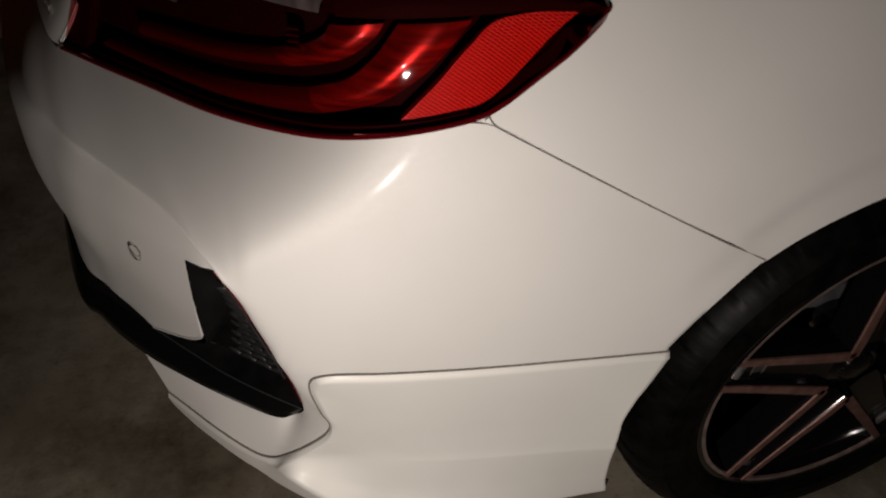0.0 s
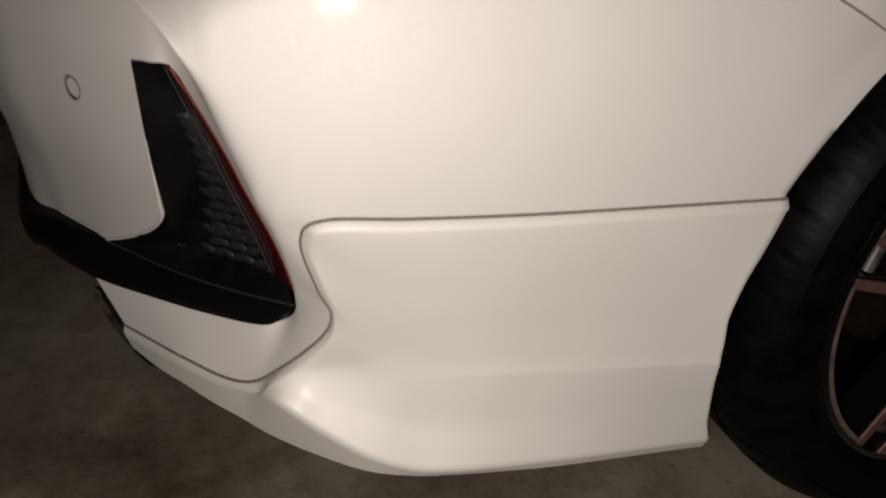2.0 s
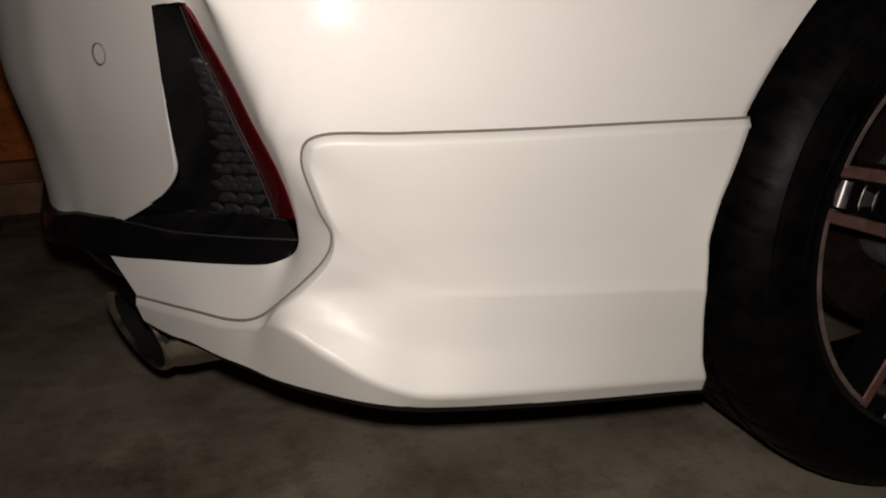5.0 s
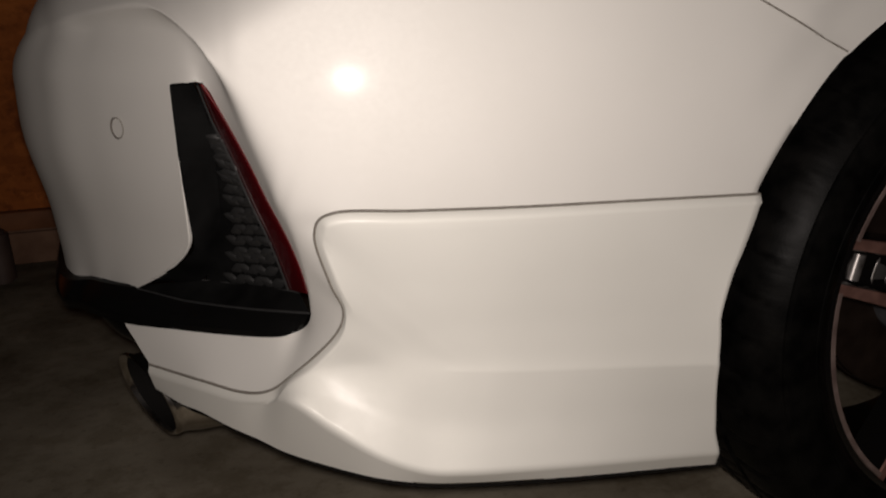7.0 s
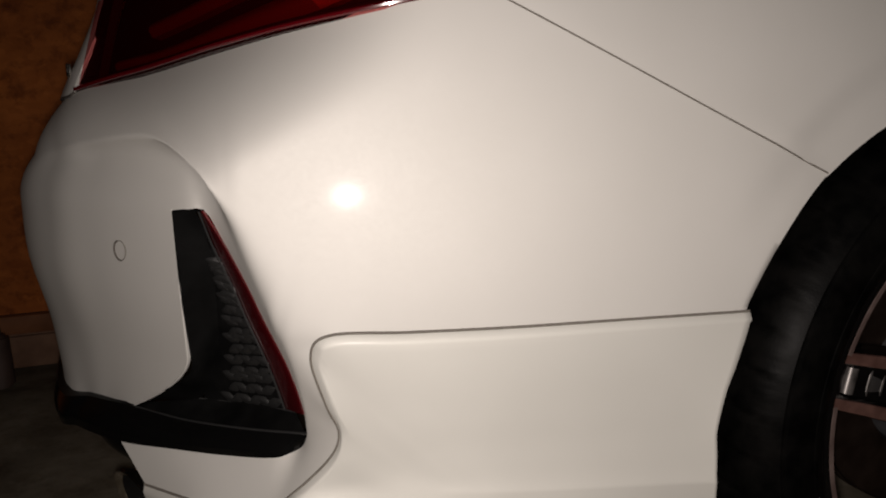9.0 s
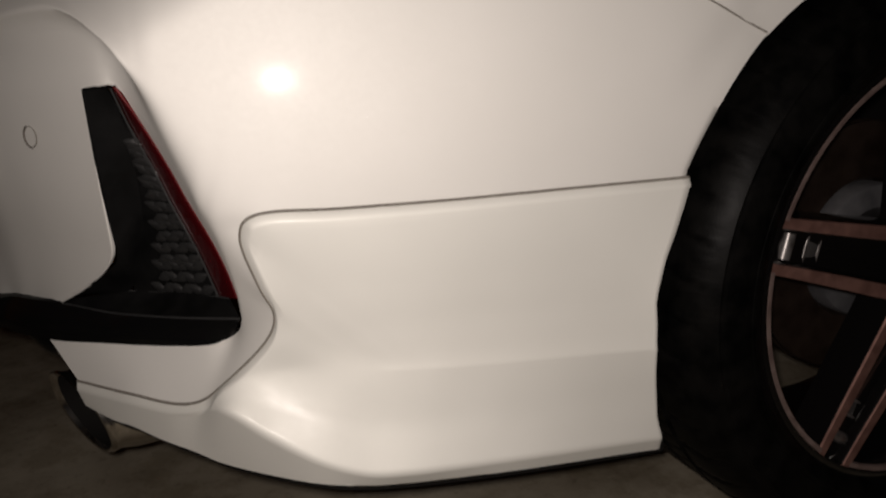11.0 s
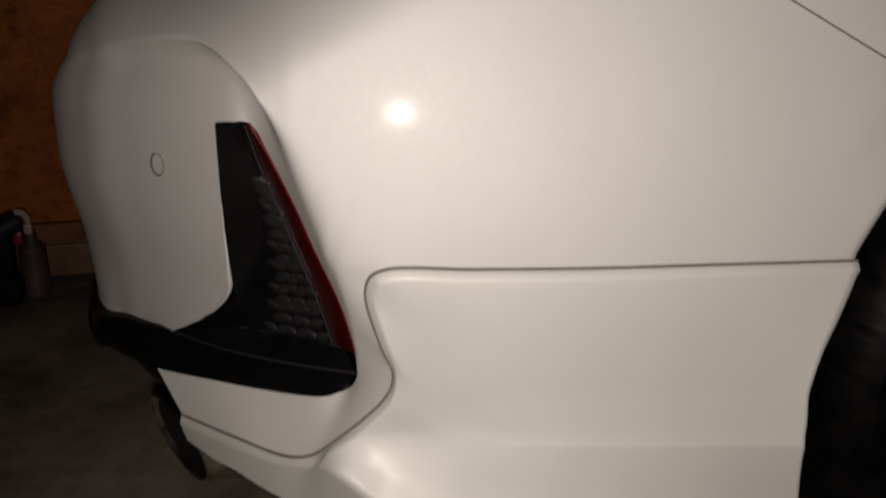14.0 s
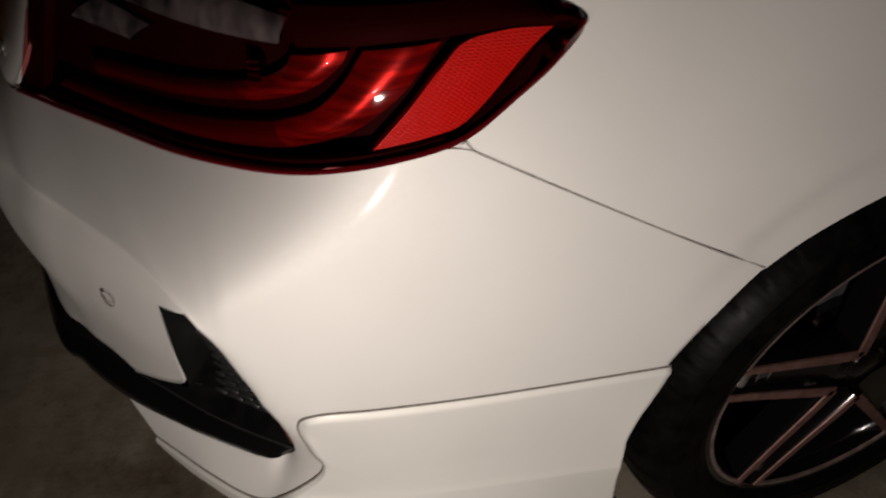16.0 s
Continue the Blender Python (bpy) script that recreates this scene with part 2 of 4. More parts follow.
def loft(rails, n, steps, straight=False):
    """Rows between rails that have matching control points; smooth across the rails too unless straight."""
    c = np.array([curve(r, n) for r in rails])
    m = (len(rails) - 1) * steps + 1
    if straight or len(rails) == 2:
        s = np.linspace(0, len(rails) - 1, m)
        i = np.minimum(s.astype(int), len(rails) - 2)
        f = (s - i)[:, None, None]
        return c[i] * (1 - f) + c[i + 1] * f
    return np.stack([curve(c[:, j], m) for j in range(n)], 1)


def normals(g, out=(-0.5, -1, 0)):
    """Unit normals of a grid of points, facing out."""
    du = np.gradient(g, axis=1)
    dv = np.gradient(g, axis=0)
    w = np.cross(du, dv)
    w /= np.linalg.norm(w, axis=-1, keepdims=True) + 1e-12
    s = np.sign((w @ np.array(out, float)))
    s[s == 0] = 1
    return w * s[..., None]


def tube(pts, r, n=8, bm=None, close=False):
    p = np.array(pts, float)
    d = np.gradient(p, axis=0)
    if close:
        d = np.roll(p, -1, 0) - np.roll(p, 1, 0)
    d /= np.linalg.norm(d, axis=1, keepdims=True) + 1e-12
    up = np.array([0.3, -0.9, 0.31])
    a = np.cross(d, up)
    a /= np.linalg.norm(a, axis=1, keepdims=True)
    b = np.cross(d, a)
    th = np.linspace(0, 2 * np.pi, n, endpoint=False)
    rows = [p[i] + r * (np.outer(np.cos(th), a[i]) + np.outer(np.sin(th), b[i])) for i in range(len(p))]
    if close:
        rows.append(rows[0])
    bm = sheet(rows, bm, None, True)
    bmesh.ops.recalc_face_normals(bm, faces=bm.faces[:])
    return bm


def box(size, at, bevel=0.0, bm=None, rot=None):
    bm = bm or bmesh.new()
    m = Matrix.Translation(at) @ (rot.to_matrix().to_4x4() if rot else Matrix()) @ Matrix.Diagonal((*size, 1))
    r = bmesh.ops.create_cube(bm, size=1, matrix=m)
    if bevel:
        es = list({e for v in r["verts"] for e in v.link_edges})
        bmesh.ops.bevel(bm, geom=es, offset=bevel, segments=2, profile=0.5, affect="EDGES")
    return bm


def solid(ob, t):
    count = collections.Counter(k for p in ob.data.polygons for k in p.edge_keys)
    for e in ob.data.edges:
        if count[e.key] == 1:
            e.use_edge_sharp = True
    m = ob.modifiers.new("thickness", "SOLIDIFY")
    m.thickness, m.offset = t, -1
    return ob


# ---- the setting ----
def wall(name, size, at, mat, label=""):
    return tagged(part(name, box(size, at), mat, None, "", False), label, "", "", "structure")


fl = bmesh.new()
bmesh.ops.create_grid(fl, x_segments=40, y_segments=40, size=3.0, matrix=pose(0, -0.4, 0))
tagged(part("floor", fl, CONCRETE), "grey stained concrete garage floor", "floor", "", "structure")
wall("wall_north", (6.0, 0.1, 2.56), (0, 1.91, 1.43), BOARD, "orange-brown strand board wall")
wall("wall_south", (6.0, 0.1, 2.7), (0, -3.45, 1.35), PLASTER)
wall("wall_west", (0.1, 5.6, 2.7), (-3.05, -0.6, 1.35), PLASTER)
wall("wall_east", (0.1, 5.6, 2.7), (3.05, -0.6, 1.35), PLASTER)
wall("ceiling", (6.2, 5.9, 0.1), (0, -0.6, 2.76), PLASTER)
plate = tagged(part("sole_plate", box((6.0, 0.12, 0.05), (0, 1.90, 0.122), 0.004), PLATE), "dark brown timber sole plate", "timber", "", "structure")
base_wall = tagged(part("wall_base", box((6.0, 0.10, 0.095), (0, 1.905, 0.0475)), BLOCK), "low course of concrete blocks", "wall base", "", "structure")
for k in range(15):
    part("block", box((0.388, 0.02, 0.088), (-2.8 + 0.4 * k, 1.852, 0.046), 0.006), BLOCK, base_wall)


# ---- the car ----
HUB = (0.0, 0.0, 0.335)
ARCH = 0.372
car = empty("car", (0, 0.9, 0), "white pearl sedan rear corner with lip kit on concrete", "car")


def side_y(x, z):
    """How far in the flank of the body lies at x and height z; it swells a little round the arch and rolls over below the lamp."""
    s = -(x + 0.34)
    y = 0.002 + 0.148 * s + 0.2 * s ** 3 + 0.41 * np.maximum(0, z - 0.48) ** 2
    r = np.hypot(x, z - HUB[2])
    k = np.clip((0.428 - r) / 0.032, 0, 1) * np.clip((z - 0.54) / 0.1, 0, 1)
    return y + 0.004 * k * k * (3 - 2 * k)


def shoulder(x, z):
    """Extra inward roll of the flank above its shoulder line."""
    zr = 0.665 + 0.46 * (x + 0.70)
    zl = 0.764 + 0.203 * (x + 0.604)
    e = 8.3 * np.maximum(0, -x - 0.56) ** 2.9
    return e * np.clip((z - zr) / np.maximum(zl - zr, 0.02), 0, 1.3) ** 2.0


def arch_r(a):
    """Radius of the wheel arch, a little smaller towards its top."""
    k = np.clip((radians(142) - np.asarray(a, float)) / radians(26), 0, 1)
    return ARCH - 0.008 * k * k * (3 - 2 * k)


def arch_point(deg):
    a = radians(deg)
    return float(arch_r(a)) * math.cos(a), HUB[2] + float(arch_r(a)) * math.sin(a)


OUT = (-0.6, -1, 0.1)
INWARD = np.array([0.004, 0.030, 0.0])
# lower edge of the lamp and the gap to the quarter panel, and the edge above the skirt that turns up along the corner crease
top_edge = [(-0.259, -0.007, 0.603), (-0.364, 0.016, 0.661), (-0.463, 0.043, 0.717), (-0.553, 0.0715, 0.768), (-0.604, 0.083, 0.769), (-0.651, 0.095, 0.760),
            (-0.696, 0.117, 0.752), (-0.739, 0.155, 0.744), (-0.785, 0.211, 0.734), (-0.835, 0.290, 0.722), (-0.875, 0.350, 0.714), (-0.916, 0.415, 0.703),
            (-0.936, 0.50, 0.698), (-0.947, 0.65, 0.696), (-0.952, 0.93, 0.696)]
low_edge = [(-0.342, 0.002, 0.482), (-0.42, 0.014, 0.482), (-0.52, 0.030, 0.483), (-0.61, 0.047, 0.484), (-0.715, 0.072, 0.487), (-0.757, 0.079, 0.497),
            (-0.766, 0.080, 0.522), (-0.776, 0.082, 0.547), (-0.791, 0.092, 0.588), (-0.812, 0.117, 0.630), (-0.845, 0.168, 0.657), (-0.900, 0.272, 0.652),
            (-0.936, 0.352, 0.643), (-0.978, 0.51, 0.632), (-0.998, 0.93, 0.628)]
ins_edge = [(-0.753, 0.110, 0.468), (-0.764, 0.118, 0.495), (-0.775, 0.125, 0.525), (-0.792, 0.134, 0.565), (-0.806, 0.1405, 0.5925), (-0.831, 0.165, 0.592),
            (-0.907, 0.279, 0.590), (-0.954, 0.366, 0.586), (-1.003, 0.54, 0.578), (-1.035, 0.93, 0.572)]
SEG = 12
for e in (low_edge,):
    for i in range(6):
        e[i] = (e[i][0], float(side_y(e[i][0], e[i][2])), e[i][2])
NU = 14 * SEG + 1
a_top, a_low = curve(top_edge, NU), curve(low_edge, NU)
col = np.linspace(0, 14, NU)
fade = np.clip((11.0 - col) / 3.5, 0, 1)
fade = fade * fade * (3 - 2 * fade)
rows = []
for v in np.linspace(0, 1, 29):
    p = a_low * (1 - v) + a_top * v
    full = lambda q: side_y(q[:, 0], q[:, 2]) + shoulder(q[:, 0], q[:, 2])
    bulge = np.clip((col - 8) / 4, 0, 1) * 0.010 * 4 * v * (1 - v)
    p[:, 1] += (full(p) - p[:, 1]) * fade - bulge
    p[:, 0] -= bulge * 0.6
    rows.append(p)
flank = np.array(rows)
a_low = flank[0].copy()
# the edge of the wheel arch is round and turns inwards
ang = np.arctan2(flank[:, 0, 2] - HUB[2], flank[:, 0, 0])
shift = np.stack([arch_r(ang) * np.cos(ang) - flank[:, 0, 0], 0 * ang, HUB[2] + arch_r(ang) * np.sin(ang) - flank[:, 0, 2]], 1)
for j in range(14):
    flank[:, j] += shift * (1 - j / 14) ** 2
flank = np.concatenate([flank[:, :1] + INWARD, flank[:, :1] + np.array([0.003, 0.004, 0]), flank], 1)

bm = sheet(flank, None, OUT)
# strip beside the insert and the small white panel below the blade
rim_in = [(-0.757, 0.079, 0.497), (-0.749, 0.0845, 0.472), (-0.741, 0.0905, 0.442), (-0.735, 0.098, 0.412), (-0.7335, 0.106, 0.388), (-0.740, 0.116, 0.3705), (-0.764, 0.1265, 0.3625),
          (-0.802, 0.165, 0.356), (-0.830, 0.196, 0.352), (-0.862, 0.235, 0.347), (-0.902, 0.290, 0.339)]
s_top = [(-0.339, 0.002, 0.481), (-0.450, 0.019, 0.4825), (-0.560, 0.037, 0.4835), (-0.650, 0.056, 0.4855), (-0.715, 0.072, 0.487), (-0.731, 0.0752, 0.468),
         (-0.721, 0.0714, 0.425), (-0.7112, 0.0702, 0.3985), (-0.7205, 0.0735, 0.3745), (-0.755, 0.085, 0.341), (-0.777, 0.101, 0.3215), (-0.799, 0.125, 0.3135),
         (-0.830, 0.166, 0.312), (-0.853, 0.202, 0.309), (-0.880, 0.244, 0.306)]
for i in range(5):
    s_top[i] = (s_top[i][0], float(side_y(s_top[i][0], s_top[i][2])), s_top[i][2])
rim_in[0] = low_edge[5]
rim_out = s_top[4:]
strip = loft([rim_out, rim_in], 10 * SEG + 1, SEG)
strip[:, 0] = a_low[4 * SEG:5 * SEG + 1]
sheet(strip, bm, OUT)
# chamfer that steps in from the crease, and runs on as the top of the corner panel
inner = curve(ins_edge, 9 * SEG + 1)
k = np.linspace(0, 1, 17)[:, None, None]
chamfer = a_low[5 * SEG:][None] * (1 - k) + inner[None] * k
run = np.linspace(5, 14, 9 * SEG + 1)
turn = np.clip((run - 7.5) / 2, 0, 1)[None, :, None]
chamfer[..., :2] += ((inner - a_low[5 * SEG:])[None, :, :2] * (k - k * k)) * turn
# a hollow just behind the crease, which fades out towards the rear
dip = np.interp(run, [5, 7.5, 9, 11, 12.6, 14], [0, 0.002, 0.010, 0.010, 0.0, 0.0])[None, :, None]
chamfer += dip * np.interp(k, [0, 0.12, 0.25, 0.4, 0.6, 0.8, 1], [0, 0.75, 1, 0.8, 0.4, 0.1, 0]) * np.array([0.8, 0.6, 0])
sheet(chamfer, bm, (-1, -0.3, 0))
c_low_in = [tuple(inner[0]), (-0.747, 0.107, 0.452), (-0.741, 0.104, 0.432), (-0.7355, 0.104, 0.408), (-0.7335, 0.107, 0.388)]
k = np.linspace(0, 1, 17)[:, None, None]
sheet(strip[-1][None, :4 * SEG + 1] * (1 - k) + curve(c_low_in, 4 * SEG + 1)[None] * k, bm, (-1, -0.3, 0))
# corner panel with the sensor
p2 = [(-0.830, 0.177, 0.510), (-0.905, 0.290, 0.510), (-0.956, 0.38, 0.510), (-1.003, 0.55, 0.508), (-1.030, 0.93, 0.510)]
p3 = [(-0.8285, 0.1965, 0.447), (-0.896, 0.308, 0.435), (-0.942, 0.40, 0.425), (-0.988, 0.56, 0.425), (-1.015, 0.93, 0.425)]
p4 = [(-0.884, 0.295, 0.374), (-0.910, 0.350, 0.366), (-0.935, 0.40, 0.357), (-0.975, 0.52, 0.346), (-1.000, 0.93, 0.335)]
p1 = inner[5 * SEG:]
mid = np.stack([curve(np.array([p1[j], curve(p2, 4 * SEG + 1)[j], curve(p3, 4 * SEG + 1)[j]]), 25) for j in range(4 * SEG + 1)], 1)
sheet(mid, bm, (-1, -0.6, 0))
low_panel = loft([p3, p4], 4 * SEG + 1, 10)
# the lower corner of the panel is rounded
turn = np.array([-0.8285, 0.206, 0.418])
bend = [np.array(p3[0]) * (1 - f) ** 2 + 2 * turn * f * (1 - f) + np.array(p4[0]) * f * f for f in np.linspace(0, 1, 11)]
for j in range(8):
    low_panel[:, j] += (np.array(bend) - low_panel[:, 0]) * (1 - j / 8) if j else 0
low_panel[:, 0] = bend
sheet(low_panel, bm, (-1, -0.6, 0))
bmesh.ops.remove_doubles(bm, verts=bm.verts[:], dist=2e-4)
inside = [v for v in bm.verts if not v.is_boundary]
for _ in range(1):
    bmesh.ops.smooth_vert(bm, verts=inside, factor=0.5, use_axis_x=True, use_axis_y=True, use_axis_z=True)
for k in range(18):
    soft = [v for v in inside if -0.815 + 0.001 * k < v.co.x < -0.665 - 0.003 * k and 0.395 + 0.003 * k < v.co.z < 0.60 - 0.004 * k]
    soft += [v for v in inside if v.co.x < -0.85 - 0.003 * k and v.co.z < 0.50 - 0.005 * k]
    bmesh.ops.smooth_vert(bm, verts=soft, factor=0.5, use_axis_x=True, use_axis_y=True, use_axis_z=True)
# the crease dies out softly above the corner of the skirt
for k in range(24):
    soft = [v for v in inside if -0.802 + 0.0005 * k < v.co.x < -0.722 - 0.0008 * k and 0.430 + 0.0015 * k < v.co.z < 0.612 - 0.0015 * k]
    bmesh.ops.smooth_vert(bm, verts=soft, factor=0.5, use_axis_x=True, use_axis_y=True, use_axis_z=True)
bmesh.ops.recalc_face_normals(bm, faces=bm.faces[:])
if sum(f.normal.y * f.calc_area() for f in bm.faces) > 0:
    bmesh.ops.reverse_faces(bm, faces=bm.faces[:])
bumper = part("bumper_cover", bm, PAINT, car, "glossy pearl white bumper skin", True, 70)
solid(bumper, 0.003)


def ring_on(center, normal, r, thick, name, mat, parent):
    n = Vector(normal).normalized()
    q = n.to_track_quat("Z", "Y").to_matrix()
    pts = [Vector(center) + q @ Vector((r * math.cos(a), r * math.sin(a), 0)) for a in np.linspace(0, 2 * math.pi, 40, endpoint=False)]
    return part(name, tube([tuple(p) for p in pts], thick, 6, None, True), mat, parent)


part("panel_edge", tube(np.concatenate([mid[::2, 0], low_panel[1:, 0]]) + np.array([-0.0002, 0.0006, 0]), 0.0014, 8), PAINT, bumper)
ring_on((-0.8815, 0.2405, 0.548), (-0.82, -0.55, 0.02), 0.0096, 0.0005, "sensor_ring", GASKET, bumper)
# dark arc on the ring's rear side, painting the shade in its groove
nv = Vector((-0.82, -0.55, 0.02)).normalized()
side, up = Vector((-0.55, 0.82, 0.0)).normalized(), Vector((0, 0, 1))
groove = [Vector((-0.8815, 0.2405, 0.548)) + 0.0098 * (side * math.cos(a) + up * math.sin(a)) for a in np.linspace(radians(-95), radians(70), 24)]
part("sensor_shade_arc", tube([tuple(p) for p in groove], 0.0009, 6, None, False), SEAM, bumper, "dark arc for shade in the groove")

# ---- skirt: an add-on lip below the bumper ----
def rail(xs, knots, tail):
    """A rail at the given x along knots (x, y, z), continued by the tail points."""
    kn = np.array(sorted(knots))
    return [(x, float(np.interp(x, kn[:, 0], kn[:, 1])), float(np.interp(x, kn[:, 0], kn[:, 2]))) for x in xs] + tail


lip_end = [(-0.787, 0.129, 0.265), (-0.810, 0.154, 0.270), (-0.832, 0.181, 0.276), (-0.850, 0.208, 0.2755), (-0.873, 0.245, 0.280)]


def tail(f):
    """Beyond the tip of the crease the lip is one plain face: points a part of the way down it."""
    return [tuple(np.array(a) * (1 - f) + np.array(b) * f) for a, b in zip(s_top[10:], lip_end)]


s_step = rail([-0.367, -0.425, -0.48, -0.525, -0.57, -0.602, -0.632, -0.665, -0.705],
              [(-0.367, 0.003, 0.324), (-0.45, 0.016, 0.329), (-0.554, 0.0325, 0.335), (-0.652, 0.050, 0.343), (-0.670, 0.0542, 0.3450), (-0.690, 0.0620, 0.3465), (-0.716, 0.0725, 0.3475), (-0.735, 0.0760, 0.3450)],
              [(-0.7555, 0.0785, 0.3355)] + tail(0.05))
s_lip = rail([-0.364, -0.43, -0.49, -0.54, -0.585, -0.62, -0.655, -0.692, -0.728],
             [(-0.364, -0.004, 0.232), (-0.507, 0.002, 0.246), (-0.61, 0.0115, 0.254), (-0.648, 0.0190, 0.2575), (-0.667, 0.0230, 0.263), (-0.695, 0.0320, 0.277), (-0.716, 0.0415, 0.292), (-0.738, 0.0532, 0.3062)],
             [(-0.758, 0.0672, 0.3222)] + tail(0.13))
s_bot = rail([-0.356, -0.43, -0.49, -0.54, -0.585, -0.62, -0.655, -0.694, -0.735],
             [(-0.356, 0.004, 0.217), (-0.468, 0.008, 0.2275), (-0.553, 0.0135, 0.2360), (-0.606, 0.021, 0.2405), (-0.645, 0.0265, 0.2446), (-0.674, 0.0335, 0.2490), (-0.701, 0.0460, 0.2527), (-0.743, 0.0825, 0.2567)],
             [(-0.765, 0.105, 0.2593)] + lip_end)
NS = 14 * 16 + 1
upper = loft([s_top, s_step], NS, 18)
flare = loft([s_step, s_lip], NS, 12)
# the upper face is one even surface that only bends near its edges
q = upper[:, :137].reshape(-1, 3)


def face_terms(p):
    x, z = p[..., 0] + 0.55, p[..., 2] - 0.42
    return np.stack([x ** 0, x, z, x * x, x * z, z * z, x ** 3], -1)


fit = np.linalg.lstsq(face_terms(q), q[:, 1], rcond=None)[0]
even = face_terms(upper) @ fit
v = np.linspace(0, 1, 19)[:, None]
even += (upper[:1, :, 1] - even[:1]) * np.clip(1 - v / 0.5, 0, 1) ** 2 + (upper[-1:, :, 1] - even[-1:]) * np.clip((v - 0.5) / 0.5, 0, 1) ** 2
keep_old = np.clip((np.arange(NS) - 122) / 24, 0, 1)
upper[..., 1] = even * (1 - keep_old) + upper[..., 1] * keep_old
# the upper face bends outwards to a crisp step; the flare below starts from there
reach = np.clip((8.5 * 16 - np.arange(NS)) / 64, 0, 1) * np.clip(np.linalg.norm(upper[-1] - upper[0], axis=1) / 0.14, 0, 1)
for i in range(19):
    v = i / 18
    upper[i, :, 1] -= reach * np.interp(v, [0, 0.45, 0.7, 0.86, 0.94, 1.0], [0, 0.0002, 0.0011, 0.0032, 0.0048, 0.0068])
hollow = np.interp(np.arange(NS) / 16, [0, 3, 5, 6.5, 7.5, 8.4, 9.0, 9.3, 14], [0.0015, 0.0018, 0.0035, 0.0048, 0.0046, 0.0024, 0.0003, 0.0, 0.0])
deepest = np.interp(np.arange(NS) / 16, [0, 5, 6, 7, 8, 9, 14], [0.5, 0.58, 0.54, 0.46, 0.34, 0.24, 0.24])
for i in range(13):
    u = i / 12
    fold = np.minimum(u / deepest, (1 - u) / (1 - deepest))
    fold = np.where(fold > 0.7, 0.7 + 0.3 * np.sin((fold - 0.7) / 0.3 * np.pi / 2) * 0.64, fold)
    flare[i, :, 1] += hollow * fold - 0.0068 * reach * (1 - u) ** 1.7
under = loft([s_lip, s_bot], NS, 9)
skirt_g = np.concatenate([upper, flare[1:], under[1:]])
# the end at the wheel follows the arch
edge_x = np.interp(skirt_g[:, 0, 2], [0.205, 0.22, 0.254, 0.29, 0.32, 0.345, 0.37, 0.39, 0.408, 0.43, 0.455, 0.482],
                   [-0.355, -0.358, -0.3655, -0.367, -0.367, -0.366, -0.3675, -0.363, -0.358, -0.351, -0.3445, -0.3385])
pull = 0.8 * np.clip(0.0055 - (skirt_g[:, 0, 1] - 0.004), 0, 0.012) * np.clip((0.47 - skirt_g[:, 0, 2]) / 0.06, 0, 1)
pull[30:] = pull[30]
edge_x -= pull
shift = edge_x - skirt_g[:, 0, 0]
for j in range(16):
    skirt_g[:, j, 0] += shift * (1 - j / 16) ** 2
jj = np.arange(1, NS - 1)
wj = np.clip((jj - 48) / 32, 0, 1) * np.clip((150 - jj) / 20, 0, 1)
wr = np.interp(np.arange(6, 26), [6, 10, 22, 26], [0.1, 1, 1, 0.4])[:, None]
for _ in range(40):
    y = skirt_g[:, :, 1]
    y[6:26, 1:-1] += (0.5 * (y[6:26, :-2] + y[6:26, 2:]) - y[6:26, 1:-1]) * 0.5 * wj * wr
# towards the tip the upper face runs over into the flare without a step
wi = (np.clip((np.arange(NS) - 90) / 40, 0, 1) * np.clip((150 - np.arange(NS)) / 12, 0, 1))[None, :, None]
for _ in range(14):
    skirt_g[9:25] += (0.5 * (skirt_g[8:24] + skirt_g[10:26]) - skirt_g[9:25]) * 0.6 * wi
# rows close beside the step
near = [skirt_g[18] + (skirt_g[18 + k] - skirt_g[18]) * f for k, f in ((-1, 0.5), (-1, 0.18), (1, 0), (1, 0.18), (1, 0.5))]
skirt_g = np.concatenate([skirt_g[:18], near, skirt_g[19:]])
# rows close beside the crease of the lip keep it crisp
lipr = 18 + 12 + 4
near = [skirt_g[lipr] + (skirt_g[lipr + k] - skirt_g[lipr]) * f for k, f in ((-1, 0.66), (-1, 0.33), (1, 0), (1, 0.33), (1, 0.66))]
skirt_g = np.concatenate([skirt_g[:lipr], near, skirt_g[lipr + 1:]])
for _ in range(1):
    skirt_g[lipr:lipr + 5] = 0.25 * skirt_g[lipr - 1:lipr + 4] + 0.5 * skirt_g[lipr:lipr + 5] + 0.25 * skirt_g[lipr + 1:lipr + 6]
nn = normals(skirt_g, OUT)
# beyond the crease the end of the lip is one plain face
flat = np.cross(np.gradient(0.5 * (skirt_g[0] + skirt_g[-1]), axis=0), skirt_g[-1] - skirt_g[0])
flat /= np.linalg.norm(flat, axis=-1, keepdims=True)
flat *= np.sign(flat @ np.array(OUT))[:, None]
w = np.clip((np.arange(NS) / 16 - 9.1) / 0.8, 0, 1)[None, :, None]
nn = nn * (1 - w) + flat[None] * w
nn /= np.linalg.norm(nn, axis=-1, keepdims=True)
for _ in range(6):
    nn[14:30] = 0.25 * nn[13:29] + 0.5 * nn[14:30] + 0.25 * nn[15:31]
nn /= np.linalg.norm(nn, axis=-1, keepdims=True)
e0, n0 = skirt_g[0].copy(), nn[4].copy()
for k in range(3):
    n0[66:138, k] = np.linspace(n0[66, k], n0[138, k], 72)
for _ in range(8):
    n0[1:-1] = 0.25 * n0[:-2] + 0.5 * n0[1:-1] + 0.25 * n0[2:]
n0 /= np.linalg.norm(n0, axis=-1, keepdims=True)
